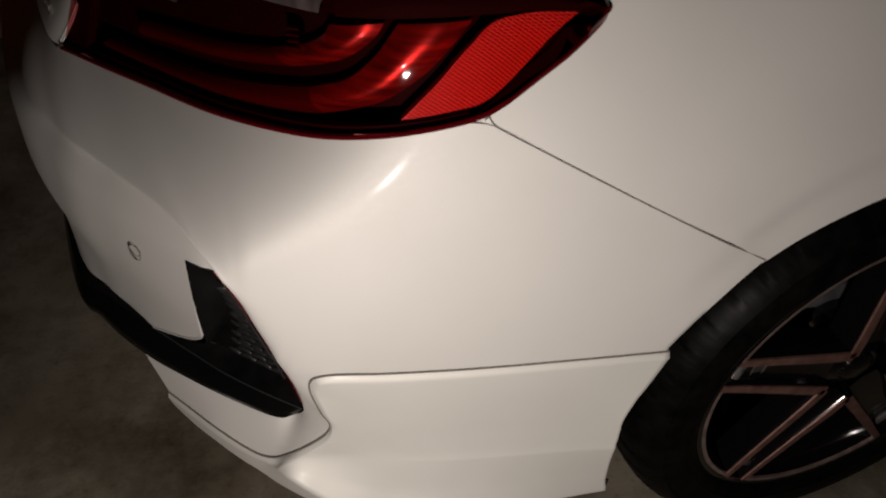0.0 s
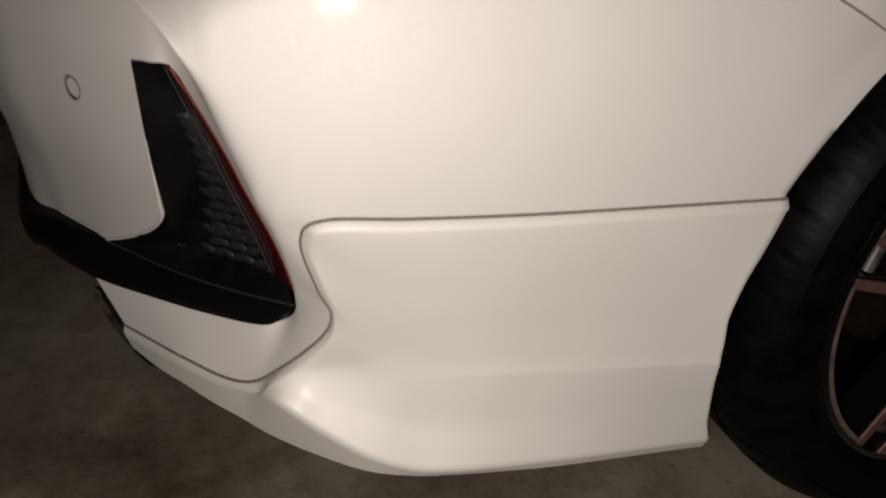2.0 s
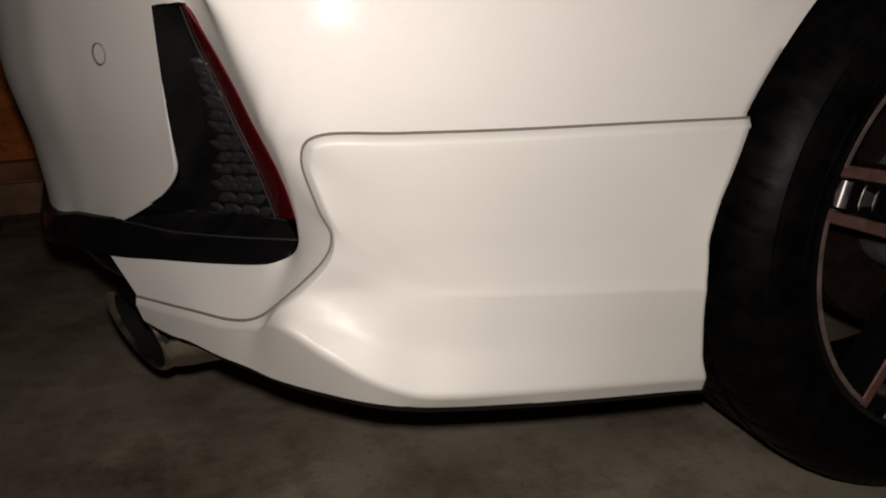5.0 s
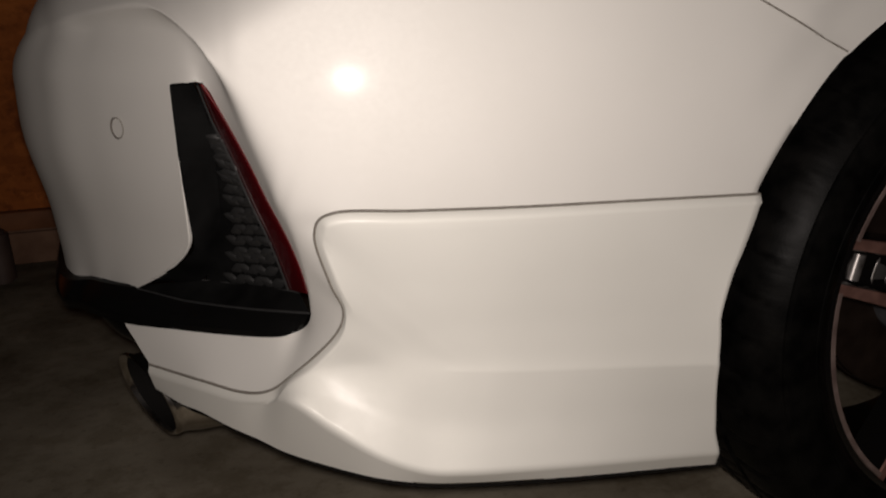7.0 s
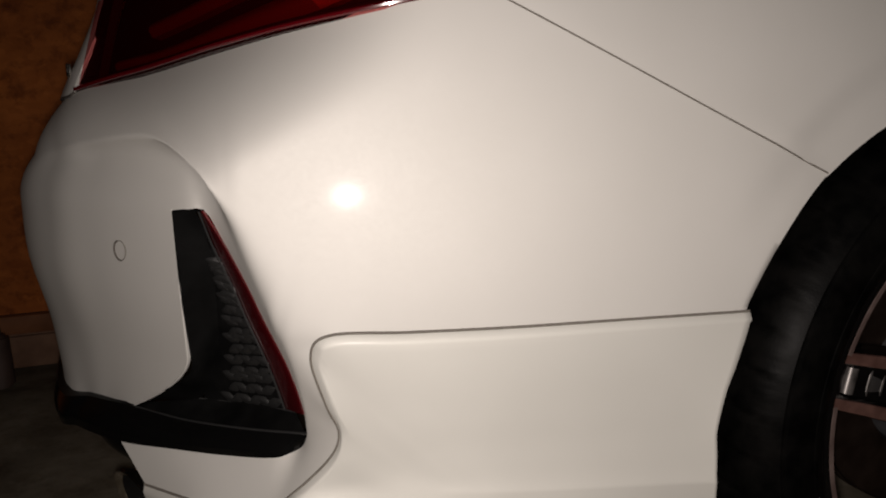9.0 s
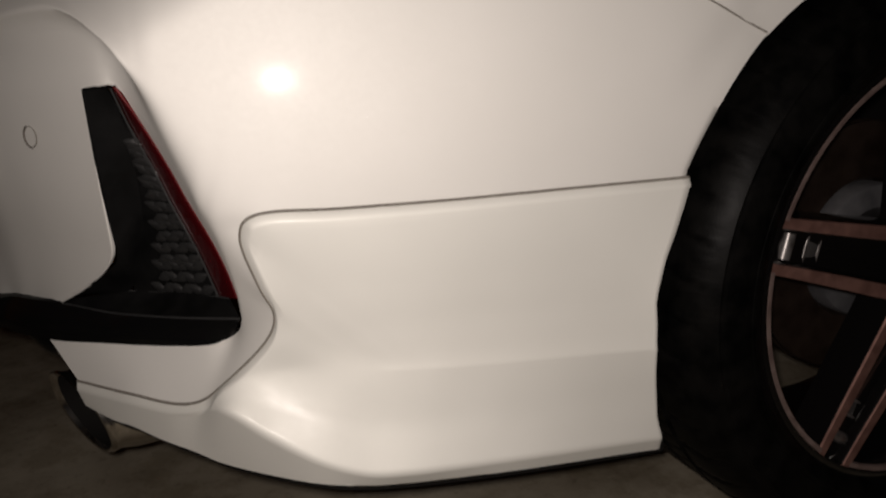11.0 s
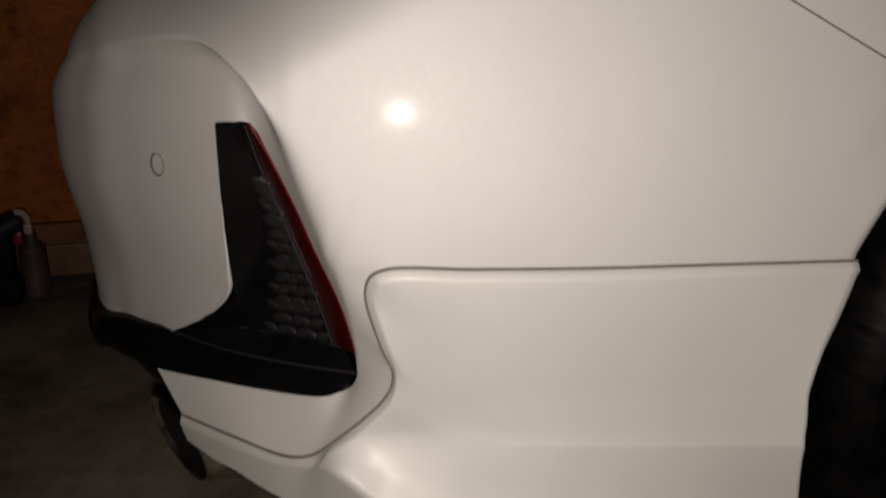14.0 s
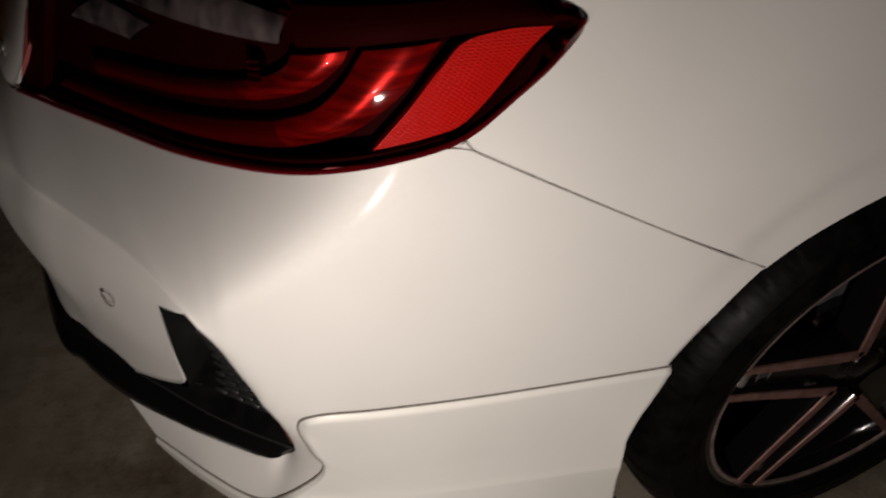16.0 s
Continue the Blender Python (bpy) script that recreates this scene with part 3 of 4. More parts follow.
for i in range(10):
    nn[i, 66:142] = n0[66:142] * (1 - i / 10) + nn[i, 66:142] * (i / 10)
nn /= np.linalg.norm(nn, axis=-1, keepdims=True)
tin = np.cross(n0, np.gradient(e0, axis=0))
tin /= np.linalg.norm(tin, axis=-1, keepdims=True) + 1e-9
tin *= np.sign(((skirt_g[14, 8] - skirt_g[0, 8]) * tin[8]).sum())
g = skirt_g + nn * 0.0052
# the bevel is narrower where the outline turns into the skirt
narrow = 1 - 0.6 * np.exp(-((np.arange(NS) - 112) / 12.0) ** 2)
for j in range(NS):
    c = skirt_g[:, j]
    run = np.concatenate([[0], np.cumsum(np.linalg.norm(np.diff(c, axis=0), axis=1))])
    d = c[14] - c[0]
    lean = max(0.25, abs(float(d @ tin[j])) / np.linalg.norm(d))
    want = np.maximum(run, 0.0095 * narrow[j] / lean + 0.0002 * np.arange(len(run)))
    g[:, j] = np.stack([np.interp(want, run, g[:, j, k]) for k in range(3)], 1)
edge = [e0 - n0 * 0.006] + [e0 + n0 * h + tin * narrow[:, None] * w for h, w in ((0.0006, 0.0002), (0.0016, 0.0012), (0.0030, 0.0034), (0.0042, 0.0056), (0.0050, 0.0076))]
keep = range(1, len(g))
low_turn = skirt_g[-1] + np.array([0.005, 0.008, 0.003])
g = np.concatenate([np.array(edge), g[keep], [low_turn]])
g = np.concatenate([g[:, :1] + INWARD, g[:, :1] + np.array([0.002, 0.003, 0]), g], 1)
skirt = part("rear_skirt", sheet(g, None, OUT), SKIRT_PAINT, car, "white add-on rear lip", True, 85)
solid(skirt, 0.003)
part("skirt_gasket", tube(curve(s_top, NS) + n0 * 0.0006, 0.0014, 6), GASKET, skirt, "grey gasket")
gap_line = np.concatenate([curve(top_edge[:4], 60), curve([top_edge[3], (-0.557, 0.0735, 0.772), (-0.560, 0.075, 0.777), (-0.5612, 0.0755, 0.7815)], 14)[1:]])
gap_line[:, 1] = side_y(gap_line[:, 0], gap_line[:, 2])
gap_line[:, 1] += np.interp(np.arange(len(gap_line)), [0, 12, 22, 72], [-0.0003, -0.0002, 0.0003, 0.0002])
part("fender_gap", tube(gap_line, 0.0009, 6), GASKET, car, "grey panel gap")


# quarter panel round the arch and beside the lamp
def on_side(pts):
    return [(x, float(side_y(np.array(x), np.array(z))), z) for x, z in pts]


q0 = on_side([(-0.259, 0.603), (-0.35, 0.654), (-0.45, 0.710), (-0.545, 0.761), (-0.559, 0.779), (-0.513, 0.8115), (-0.4655, 0.853), (-0.468, 0.879), (-0.60, 0.925)])
q0[:4] = [tuple(p) for p in (gap_line[0], gap_line[20], gap_line[40], gap_line[59])]
q1 = on_side([arch_point(115), (-0.20, 0.74), (-0.25, 0.80), (-0.29, 0.85), (-0.31, 0.89), (-0.33, 0.92), (-0.35, 0.95), (-0.4, 0.98), (-0.5, 1.01)])
q2 = on_side([arch_point(90), (0.0, 0.77), (0.0, 0.82), (0, 0.87), (0, 0.91), (0, 0.94), (0, 0.97), (0, 1.0), (0, 1.03)])
q3 = on_side([arch_point(55), (0.24, 0.72), (0.27, 0.78), (0.3, 0.84), (0.3, 0.89), (0.3, 0.93), (0.3, 0.97), (0.3, 1.0), (0.3, 1.03)])
g = loft([q0, q1, q2, q3], 113, 14)
th = np.arctan2(g[:, 0, 2] - HUB[2], g[:, 0, 0])
g[:, 0, 0], g[:, 0, 2] = arch_r(th) * np.cos(th), HUB[2] + arch_r(th) * np.sin(th)
g[1:, :, 1] = side_y(g[1:, :, 0], g[1:, :, 2])
g = np.concatenate([g[:, :1] + INWARD, g[:, :1] + np.array([0.0, 0.003, 0]), g], 1)
solid(part("quarter_panel", sheet(g, None, (0, -1, 0)), PAINT, car, "white rear quarter panel", True, 60), 0.002)

# dark liner of the wheel arch
rows = []
for y in (0.025, 0.30):
    rows.append([(0.385 * math.cos(a), y, HUB[2] + 0.385 * math.sin(a)) for a in np.linspace(radians(-15), radians(200), 60)])
rows.append([(0.01 * math.cos(a), 0.30, HUB[2] + 0.01 * math.sin(a)) for a in np.linspace(radians(-15), radians(200), 60)])
part("arch_liner", sheet(rows), SOOT, car, "black wheel arch liner")


# ---- wheel ----
def lathe(profile, n, bm=None, cut=None):
    """Turned round the axle: profile of (radius, y); cut(angle, y) takes depth off the radius."""
    th = np.linspace(0, 2 * np.pi, n, endpoint=False)
    rows = []
    for r, y in profile:
        rows.append([(HUB[0] + (r - (cut(a, y) if cut else 0)) * math.cos(a), HUB[1] + y, HUB[2] + (r - (cut(a, y) if cut else 0)) * math.sin(a)) for a in th])
    bm = sheet(rows, bm, None, True)
    bmesh.ops.recalc_face_normals(bm, faces=bm.faces[:])
    return bm


def tread(a, y):
    """Small lugs round the shoulder, slanted grooves across it and slots in the middle ribs."""
    if 0.004 < y < 0.012:
        return -0.0006 if (a / radians(3.75)) % 1.0 < 0.34 else 0.0
    if y < 0.006 or y > 0.215:
        return 0.0
    period = radians(7.5)
    lean = 0.9 * (y - 0.03)
    if y < 0.062 or y > 0.16:
        ph = ((a + lean) / period) % 1.0
        return (0.0014 if y < 0.02 else 0.0026) if ph < 0.13 else 0.0
    ph = ((a - lean + 0.5 * period) / (period * 0.5)) % 1.0
    return 0.0015 if ph < 0.2 else 0.0


wheel = part("wheel", lathe([(0.243, 0.012), (0.247, 0.004), (0.2465, 0.001), (0.2415, 0.000), (0.2395, 0.006), (0.233, 0.014), (0.226, 0.05), (0.22, 0.20), (0.243, 0.215)], 128), RIM_BLACK, car, "black alloy wheel with machined edges")
tyre_prof = [(0.240, 0.014), (0.246, 0.003), (0.250, -0.003), (0.256, -0.007), (0.264, -0.010), (0.2645, -0.0115), (0.268, -0.0115), (0.2685, -0.0105), (0.280, -0.012), (0.290, -0.0115), (0.300, -0.008),
             (0.3005, -0.0095), (0.304, -0.008), (0.3045, -0.006), (0.312, 0.000), (0.318, 0.007), (0.325, 0.016), (0.330, 0.027), (0.333, 0.040), (0.334, 0.050),
             (0.335, 0.060), (0.328, 0.062), (0.328, 0.070), (0.335, 0.072), (0.335, 0.088), (0.335, 0.105), (0.328, 0.107), (0.328, 0.115), (0.335, 0.117), (0.335, 0.135), (0.335, 0.150), (0.328, 0.152), (0.328, 0.159),
             (0.334, 0.161), (0.331, 0.19), (0.318, 0.215), (0.29, 0.225), (0.25, 0.215), (0.24, 0.20)]
part("tyre", lathe(tyre_prof, 864, None, tread), RUBBER, wheel, "black low-profile tyre", True, 30)
disc = part("brake_disc", lathe([(0.082, 0.112), (0.086, 0.106), (0.150, 0.105), (0.1525, 0.107), (0.1525, 0.113), (0.146, 0.114), (0.146, 0.120), (0.1525, 0.121), (0.1525, 0.128), (0.086, 0.129)], 96), ROTOR, wheel, "worn dark steel brake disc")
part("disc_hat", lathe([(0.030, 0.088), (0.074, 0.088), (0.079, 0.090), (0.0815, 0.095), (0.0815, 0.113)], 64), HAT, disc, "grey painted hub of the disc")
part("hub_face", lathe([(0.024, 0.012), (0.030, 0.010), (0.034, 0.014), (0.048, 0.018), (0.056, 0.026), (0.058, 0.040), (0.054, 0.086)], 48), RIM_BLACK, wheel)
part("centre_cap", lathe([(0.0005, 0.006), (0.018, 0.007), (0.024, 0.009), (0.026, 0.013)], 40), RIM_BLACK, wheel)


def polar(r, deg, y):
    a = radians(deg)
    return np.array([HUB[0] + r * math.cos(a), HUB[1] + y, HUB[2] + r * math.sin(a)])


# along a spoke: radius, middle of the machined strips off the spoke's line, their width, depth
SPOKE_ST = [(0.045, 0.0330, 0.016, -0.001), (0.08, 0.0310, 0.016, -0.001), (0.14, 0.0275, 0.0145, 0.001), (0.20, 0.0245, 0.0125, 0.0025), (0.241, 0.0230, 0.011, 0.003)]


def spoke(deg):
    """A black spoke with a dished middle and a machined strip down each side."""
    a = radians(deg)
    d, s = np.array([math.cos(a), 0, math.sin(a)]), np.array([-math.sin(a), 0, math.cos(a)])
    c = np.array(HUB)

    def at(r, w, y):
        return c + d * r + s * w + np.array([0, y, 0])

    rows = []
    for r, m, t, y in SPOKE_ST:
        o, i = m + t / 2, m - t / 2
        half = [(o + 0.002, 0.045), (o + 0.001, 0.003), (o - 0.0005, 0.0), (i + 0.001, 0.0), (i - 0.001, 0.003), (i - 0.003, 0.012), (0.0, 0.014)]
        rows.append([at(r, w, y + q) for w, q in half] + [at(r, -w, y + q) for w, q in half[-2::-1]])
    sp = part("spoke", sheet(rows, None, (0, -1, 0)), RIM_BLACK, wheel)
    for sg in (-1, 1):
        rows = [[at(r, sg * (m + k * t / 2), y + q) for k, q in ((-1.0, 0.0008), (-0.9, -0.0012), (0.9, -0.0012), (1.02, 0.0012))] for r, m, t, y in SPOKE_ST]
        part("machined_strip", sheet(rows, None, (0, -1, 0)), MACHINED, sp, "machined bare edge")
    # glossy ribs across the pocket near the rim
    for r, thick in ((0.2125, 0.0075), (0.186, 0.0022), (0.168, 0.0022)):
        bm = tube([at(r, w, 0.0165) for w in np.linspace(-0.0135, 0.0135, 7)], thick, 14)
        bmesh.ops.holes_fill(bm, edges=[e for e in bm.edges if e.is_boundary], sides=20)
        part("pocket_rib", bm, POCKET, sp, "glossy grey pocket rib")
    bm = box((0.018, 0.003, 0.026), (0, 0, 0), 0.001)
    bmesh.ops.transform(bm, matrix=Matrix.Translation(at(0.177, 0, 0.0165)) @ Matrix.Rotation(-a, 4, "Y"), verts=bm.verts[:])
    part("pocket_plate", bm, PLATE_GREY, sp, "dark grey pocket plate")
    bm = box((0.205, 0.028, 0.012), (0, 0, 0), 0.003)
    bmesh.ops.transform(bm, matrix=Matrix.Translation(at(0.14, 0, 0.036)) @ Matrix.Rotation(-a, 4, "Y"), verts=bm.verts[:])
    part("spoke_web", bm, RIM_BLACK, sp)
    # thin bright arc along the outer side of the window that follows
    lo, hi = deg + 6.4, deg + 72 - 6.4
    rows = [[polar(r, q, y) for r, y in ((0.2325, 0.005), (0.2335, 0.0015), (0.2385, 0.001), (0.2395, 0.004))] for q in np.linspace(lo, hi, 30)]
    part("window_arc", sheet(rows, None, (0, -1, 0)), BRIGHT_ARC, sp, "machined bright rim edge")
    return sp


for k in range(5):
    spoke(164.6 + 72 * k)
part("rim_lip", lathe([(0.2385, 0.004), (0.240, 0.0005), (0.2425, 0.0)], 128), RIM_BLACK, wheel)
part("brake_caliper", box((0.10, 0.06, 0.16), (0.115, 0.10, 0.40), 0.012), STEEL, wheel, "grey brake caliper")

# ---- tail lamp ----
lamp_low = [(-0.459, 0.083, 0.866), (-0.466, 0.080, 0.854), (-0.490, 0.077, 0.831), (-0.514, 0.0765, 0.812), (-0.543, 0.076, 0.790), (-0.570, 0.077, 0.776), (-0.604, 0.083, 0.766), (-0.651, 0.095, 0.757),
            (-0.696, 0.117, 0.749), (-0.739, 0.155, 0.741), (-0.785, 0.211, 0.731), (-0.835, 0.290, 0.719), (-0.875, 0.350, 0.711), (-0.914, 0.413, 0.702)]
lamp_top = [(-0.460, 0.084, 0.869), (-0.468, 0.087, 0.876), (-0.485, 0.093, 0.886), (-0.51, 0.100, 0.896), (-0.54, 0.106, 0.904), (-0.575, 0.114, 0.910), (-0.61, 0.124, 0.914), (-0.645, 0.140, 0.916),
            (-0.685, 0.168, 0.916), (-0.725, 0.208, 0.914), (-0.765, 0.262, 0.910), (-0.80, 0.325, 0.904), (-0.825, 0.37, 0.899), (-0.845, 0.40, 0.892)]
# white flange of the body behind the joint of bumper, quarter panel and lamp
xs = np.linspace(-0.605, -0.542, 24)
flange_top = np.stack([xs] + [np.interp(-xs, [-p[0] for p in lamp_low], [p[k] for p in lamp_low]) for k in (1, 2)], 1)
flange_low = np.stack([xs] + [np.interp(-xs, -a_top[:, 0], a_top[:, k]) for k in (1, 2)], 1) - np.array([0, 0, 0.005])
flange_low[:, 1] = side_y(flange_low[:, 0], flange_low[:, 2]) + shoulder(flange_low[:, 0], flange_low[:, 2])
part("lamp_flange", sheet(loft([[tuple(p) for p in flange_low], [tuple(p) for p in flange_top]], 24, 3) + np.array([0, 0.0007, 0]), None, (0, -1, 0)), PAINT, car, "white body flange")
lamp_mid = [tuple((np.array(a) + np.array(b)) / 2 + np.array([-0.003, -0.008, 0])) for a, b in zip(lamp_low, lamp_top)]
lamp_g = loft([lamp_low, lamp_mid, lamp_top], 131, 14)
lamp_n = normals(lamp_g, OUT)
lamp_n[:, :10] = lamp_n[:, 10:11]
lamp = part("tail_lamp", sheet(lamp_g - lamp_n * (0.026 * np.clip(np.linspace(0, 1, lamp_g.shape[1]) / 0.1, 0.1, 1))[None, :, None], None, OUT), DARK_RED, car, "dark red wrap-around tail lamp")
deep = (0.024 * np.clip(np.linspace(0, 1, lamp_g.shape[1]) / 0.1, 0.05, 1))[None, :, None]
lens_rows = np.concatenate([lamp_g[:1] - lamp_n[:1] * deep, lamp_g[:1] + lamp_n[:1] * 0.001, lamp_g[1:-1] + lamp_n[1:-1] * 0.003, lamp_g[-1:] + lamp_n[-1:] * 0.001, lamp_g[-1:] - lamp_n[-1:] * deep])
lens = part("lamp_lens", sheet(lens_rows, None, OUT), LENS, lamp, "clear red lens")
lens.visible_shadow = False
lens.data.materials.append(LENS_CLEAR)
wide = lamp_g.shape[1] - 1
for i, f in enumerate(lens.data.polygons):
    u, v = (i % wide) / wide, (i // wide - 1.5) / (lamp_g.shape[0] - 1)
    if u > 0.60 and v > 0.46:
        f.material_index = 1


def lamp_at(uv, depth):
    """A place inside the lamp: u from its tip, v upwards."""
    v = np.clip(uv[:, 1], 0, 1) * (lamp_g.shape[0] - 1)
    c = np.clip(uv[:, 0], 0, 1) * (lamp_g.shape[1] - 1)
    i, j = np.minimum(v.astype(int), lamp_g.shape[0] - 2), np.minimum(c.astype(int), lamp_g.shape[1] - 2)
    fi, fj = (v - i)[:, None], (c - j)[:, None]

    def pick(a):
        return (a[i, j] * (1 - fi) + a[i + 1, j] * fi) * (1 - fj) + (a[i, j + 1] * (1 - fi) + a[i + 1, j + 1] * fi) * fj
    return pick(lamp_g) - pick(lamp_n) * depth


def lamp_strip(a, b, depth, name, mat, label="", hump=0.005, parent=None):
    """A strip between two edges given as (u, v) inside the lamp, humped in the middle."""
    ca, cb = curve(a, 48), curve(b, 48)
    rows = [lamp_at(ca - (cb - ca) * 0.0, depth + 0.010)]
    for k in np.linspace(0, 1, 9):
        rows.append(lamp_at(ca * (1 - k) + cb * k, depth - hump * math.sin(math.pi * k)))
    rows.append(lamp_at(cb, depth + 0.010))
    return part(name, sheet(rows, None, OUT), mat, parent or lamp, label)


lamp_strip([(0.512, 0.07), (0.431, 0.07), (0.338, 0.08), (0.242, 0.25), (0.142, 0.62)], [(0.510, 0.08), (0.454, 0.27), (0.392, 0.47), (0.319, 0.63), (0.143, 0.64)], 0.006, "side_reflector", RED_BRIGHT, "bright red prism reflector", 0.0)
# each guide in two pieces, the inner one painted darker for fading light
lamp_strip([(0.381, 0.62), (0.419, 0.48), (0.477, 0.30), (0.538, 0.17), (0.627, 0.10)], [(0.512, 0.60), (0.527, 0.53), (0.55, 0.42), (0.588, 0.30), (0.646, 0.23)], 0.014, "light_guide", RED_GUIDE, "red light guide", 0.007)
lamp_strip([(0.627, 0.10), (0.70, 0.07), (0.76, 0.06), (0.842, 0.06), (0.946, 0.08)], [(0.646, 0.23), (0.70, 0.20), (0.76, 0.17), (0.838, 0.14), (0.935, 0.15)], 0.014, "light_guide", RED_DEEP, "red light guide, darker red for fading light", 0.007)
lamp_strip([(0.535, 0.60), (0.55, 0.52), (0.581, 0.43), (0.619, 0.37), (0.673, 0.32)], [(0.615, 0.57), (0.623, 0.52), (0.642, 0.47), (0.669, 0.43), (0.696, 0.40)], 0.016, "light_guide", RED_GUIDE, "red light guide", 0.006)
lamp_strip([(0.673, 0.32), (0.742, 0.28), (0.80, 0.25), (0.88, 0.22)], [(0.696, 0.40), (0.746, 0.37), (0.80, 0.34), (0.88, 0.31)], 0.016, "light_guide", RED_DEEP, "red light guide, darker red for fading light", 0.006)
for j in range(4):
    v = 0.415 + 0.032 * j
    lamp_strip([(0.672, v), (0.655, v + 0.004)], [(0.672, v + 0.018), (0.655, v + 0.022)], 0.014, "reflector_bar", RED_DEEP, "", 0.003)
lamp_strip([(0.923, 0.50), (0.87, 0.49), (0.819, 0.48)], [(0.869, 0.63), (0.83, 0.61), (0.792, 0.58)], 0.010, "reversing_cell", CLEAR_CELL, "clear silvery cell", 0.004)
lamp_strip([(0.860, 0.66), (0.731, 0.63), (0.627, 0.62)], [(0.84, 0.82), (0.715, 0.80), (0.612, 0.74)], 0.012, "reversing_cell", CLEAR_CELL, "clear silvery cell", 0.004)
lamp_strip([(0.40, 0.0), (0.6, 0.0), (0.8, 0.0), (1, 0.0)], [(0.40, 0.05), (0.6, 0.065), (0.8, 0.06), (1, 0.06)], 0.002, "housing_wall", DARK_RED, "", 0.0)
lamp_strip([(1, 0.0), (1, 0.5), (1, 1.0)], [(0.965, 0.0), (0.965, 0.5), (0.965, 1.0)], 0.002, "housing_wall", DARK_RED, "", 0.0)
# gloss black bridge between the reflector and the upper cells
lamp_strip([(0.60, 0.62), (0.45, 0.64), (0.30, 0.66), (0.14, 0.66)], [(0.60, 0.80), (0.45, 0.82), (0.30, 0.86), (0.14, 0.85)], 0.006, "bridge", DARK_RED, "dark red bridge", 0.003)
proud = np.clip((np.linspace(0, 1, lamp_g.shape[1]) - 0.30) / 0.14, 0, 1)[:, None]
part("lens_rim", tube(lamp_g[0] + lamp_n[0] * (0.001 + 0.004 * proud) + proud * np.array([0, 0, 0.003]), 0.0024, 8), RED_LENS, lamp, "red lens rim")

# ---- dark insert, blade, exhaust ----
ins_left = [(-0.831, 0.165, 0.591), (-0.8305, 0.170, 0.550), (-0.8295, 0.177, 0.510), (-0.825, 0.190, 0.447), (-0.836, 0.212, 0.420), (-0.884, 0.295, 0.375)]
ins_face = [(-0.812, 0.155, 0.591), (-0.802, 0.160, 0.560), (-0.799, 0.180, 0.512), (-0.800, 0.205, 0.450), (-0.818, 0.234, 0.393), (-0.860, 0.276, 0.383)]
insert = part("side_insert", sheet(loft([ins_left, ins_face], 60, 8), None, (-1, -0.5, 0)), BLACK_MATT, car, "matt black fin-shaped insert")
m_left = [(-0.806, 0.150, 0.572), (-0.801, 0.165, 0.545), (-0.799, 0.180, 0.512), (-0.800, 0.205, 0.450), (-0.816, 0.233, 0.392)]
m_right = [(-0.8045, 0.160, 0.5715), (-0.7935, 0.1625, 0.5456), (-0.7775, 0.1616, 0.505), (-0.7585, 0.1535, 0.4565), (-0.7395, 0.146, 0.397)]
mesh_g = loft([m_left, m_right], 41, 24)
grille = part("insert_grille", sheet(mesh_g, None, (-1, -0.5, 0)), BLACK_MATT, insert, "black scaled grille")
mesh_n = normals(mesh_g, (-1, -0.5, 0))
# one leaf-shaped scale with a ridge nearer its upper edge
cell = bmesh.new()
th = np.linspace(0, 2 * math.pi, 16, endpoint=False)
rim = [cell.verts.new((0.0108 * math.cos(a), 0.0052 * math.sin(a) * (1 - 0.45 * abs(math.cos(a))), 0.0)) for a in th]
top = [cell.verts.new((0.0074 * math.cos(a), 0.0012 + 0.0021 * math.sin(a) * (1 - 0.45 * abs(math.cos(a))), 0.0021)) for a in th]
for k in range(16):
    cell.faces.new((rim[k], rim[(k + 1) % 16], top[(k + 1) % 16], top[k]))
cell.faces.new(top)
cell_mesh = bpy.data.meshes.new("scale")
cell.to_mesh(cell_mesh)
cell.free()
cell_mesh.materials.append(CELL_BLACK)
cell_mesh.polygons.foreach_set("use_smooth", [True] * len(cell_mesh.polygons))
for j in range(2, 19):
    v = 0.20 + 0.0435 * j
    width = 0.108 * v
    count = max(1, round(width / 0.0165))
    for i in range(count):
        u = 0.30 + 0.63 * (i + (0.75 if j % 2 else 0.25)) / count
        if u > 0.90:
            continue
        a, b = min(int(u * 24), 23), min(int(v * 40), 40)
        at = Vector(mesh_g[a, b])
        nv = Vector(mesh_n[a, b])
        along = Vector(mesh_g[min(a + 1, 24), b] - mesh_g[a - 1 if a else 0, b]).normalized()
        third = nv.cross(along).normalized()
        o = new("scale", cell_mesh)
        o.matrix_world = Matrix.Translation(at + nv * 0.0005) @ Matrix((along, third, nv)).transposed().to_4x4() @ Matrix.Rotation(radians(19 if (i + j) % 2 else -19), 4, "Z")
        mw = o.matrix_world.copy()
        o.parent = grille
        o.matrix_parent_inverse = grille.matrix_world.inverted()
        o.matrix_basis = mw
r_edge = [ins_edge[4], ins_edge[3], ins_edge[2], ins_edge[1], ins_edge[0], c_low_in[1], c_low_in[2], c_low_in[3]]
r_out = [(x + 0.0012, y - 0.0008, z) for x, y, z in r_edge]
r_wide = [0.0026, 0.0082, 0.0106, 0.0118, 0.0128, 0.0132, 0.0134, 0.0126]
r_deep = [0.0065, 0.0200, 0.0275, 0.0295, 0.0305, 0.0325, 0.0355, 0.0365]
r_in = [(x - w + 0.08 * d, y + 0.75 * w + 0.98 * d, z - 0.35 * w - 0.15 * d) for (x, y, z), w, d in zip(r_edge, r_wide, r_deep)]
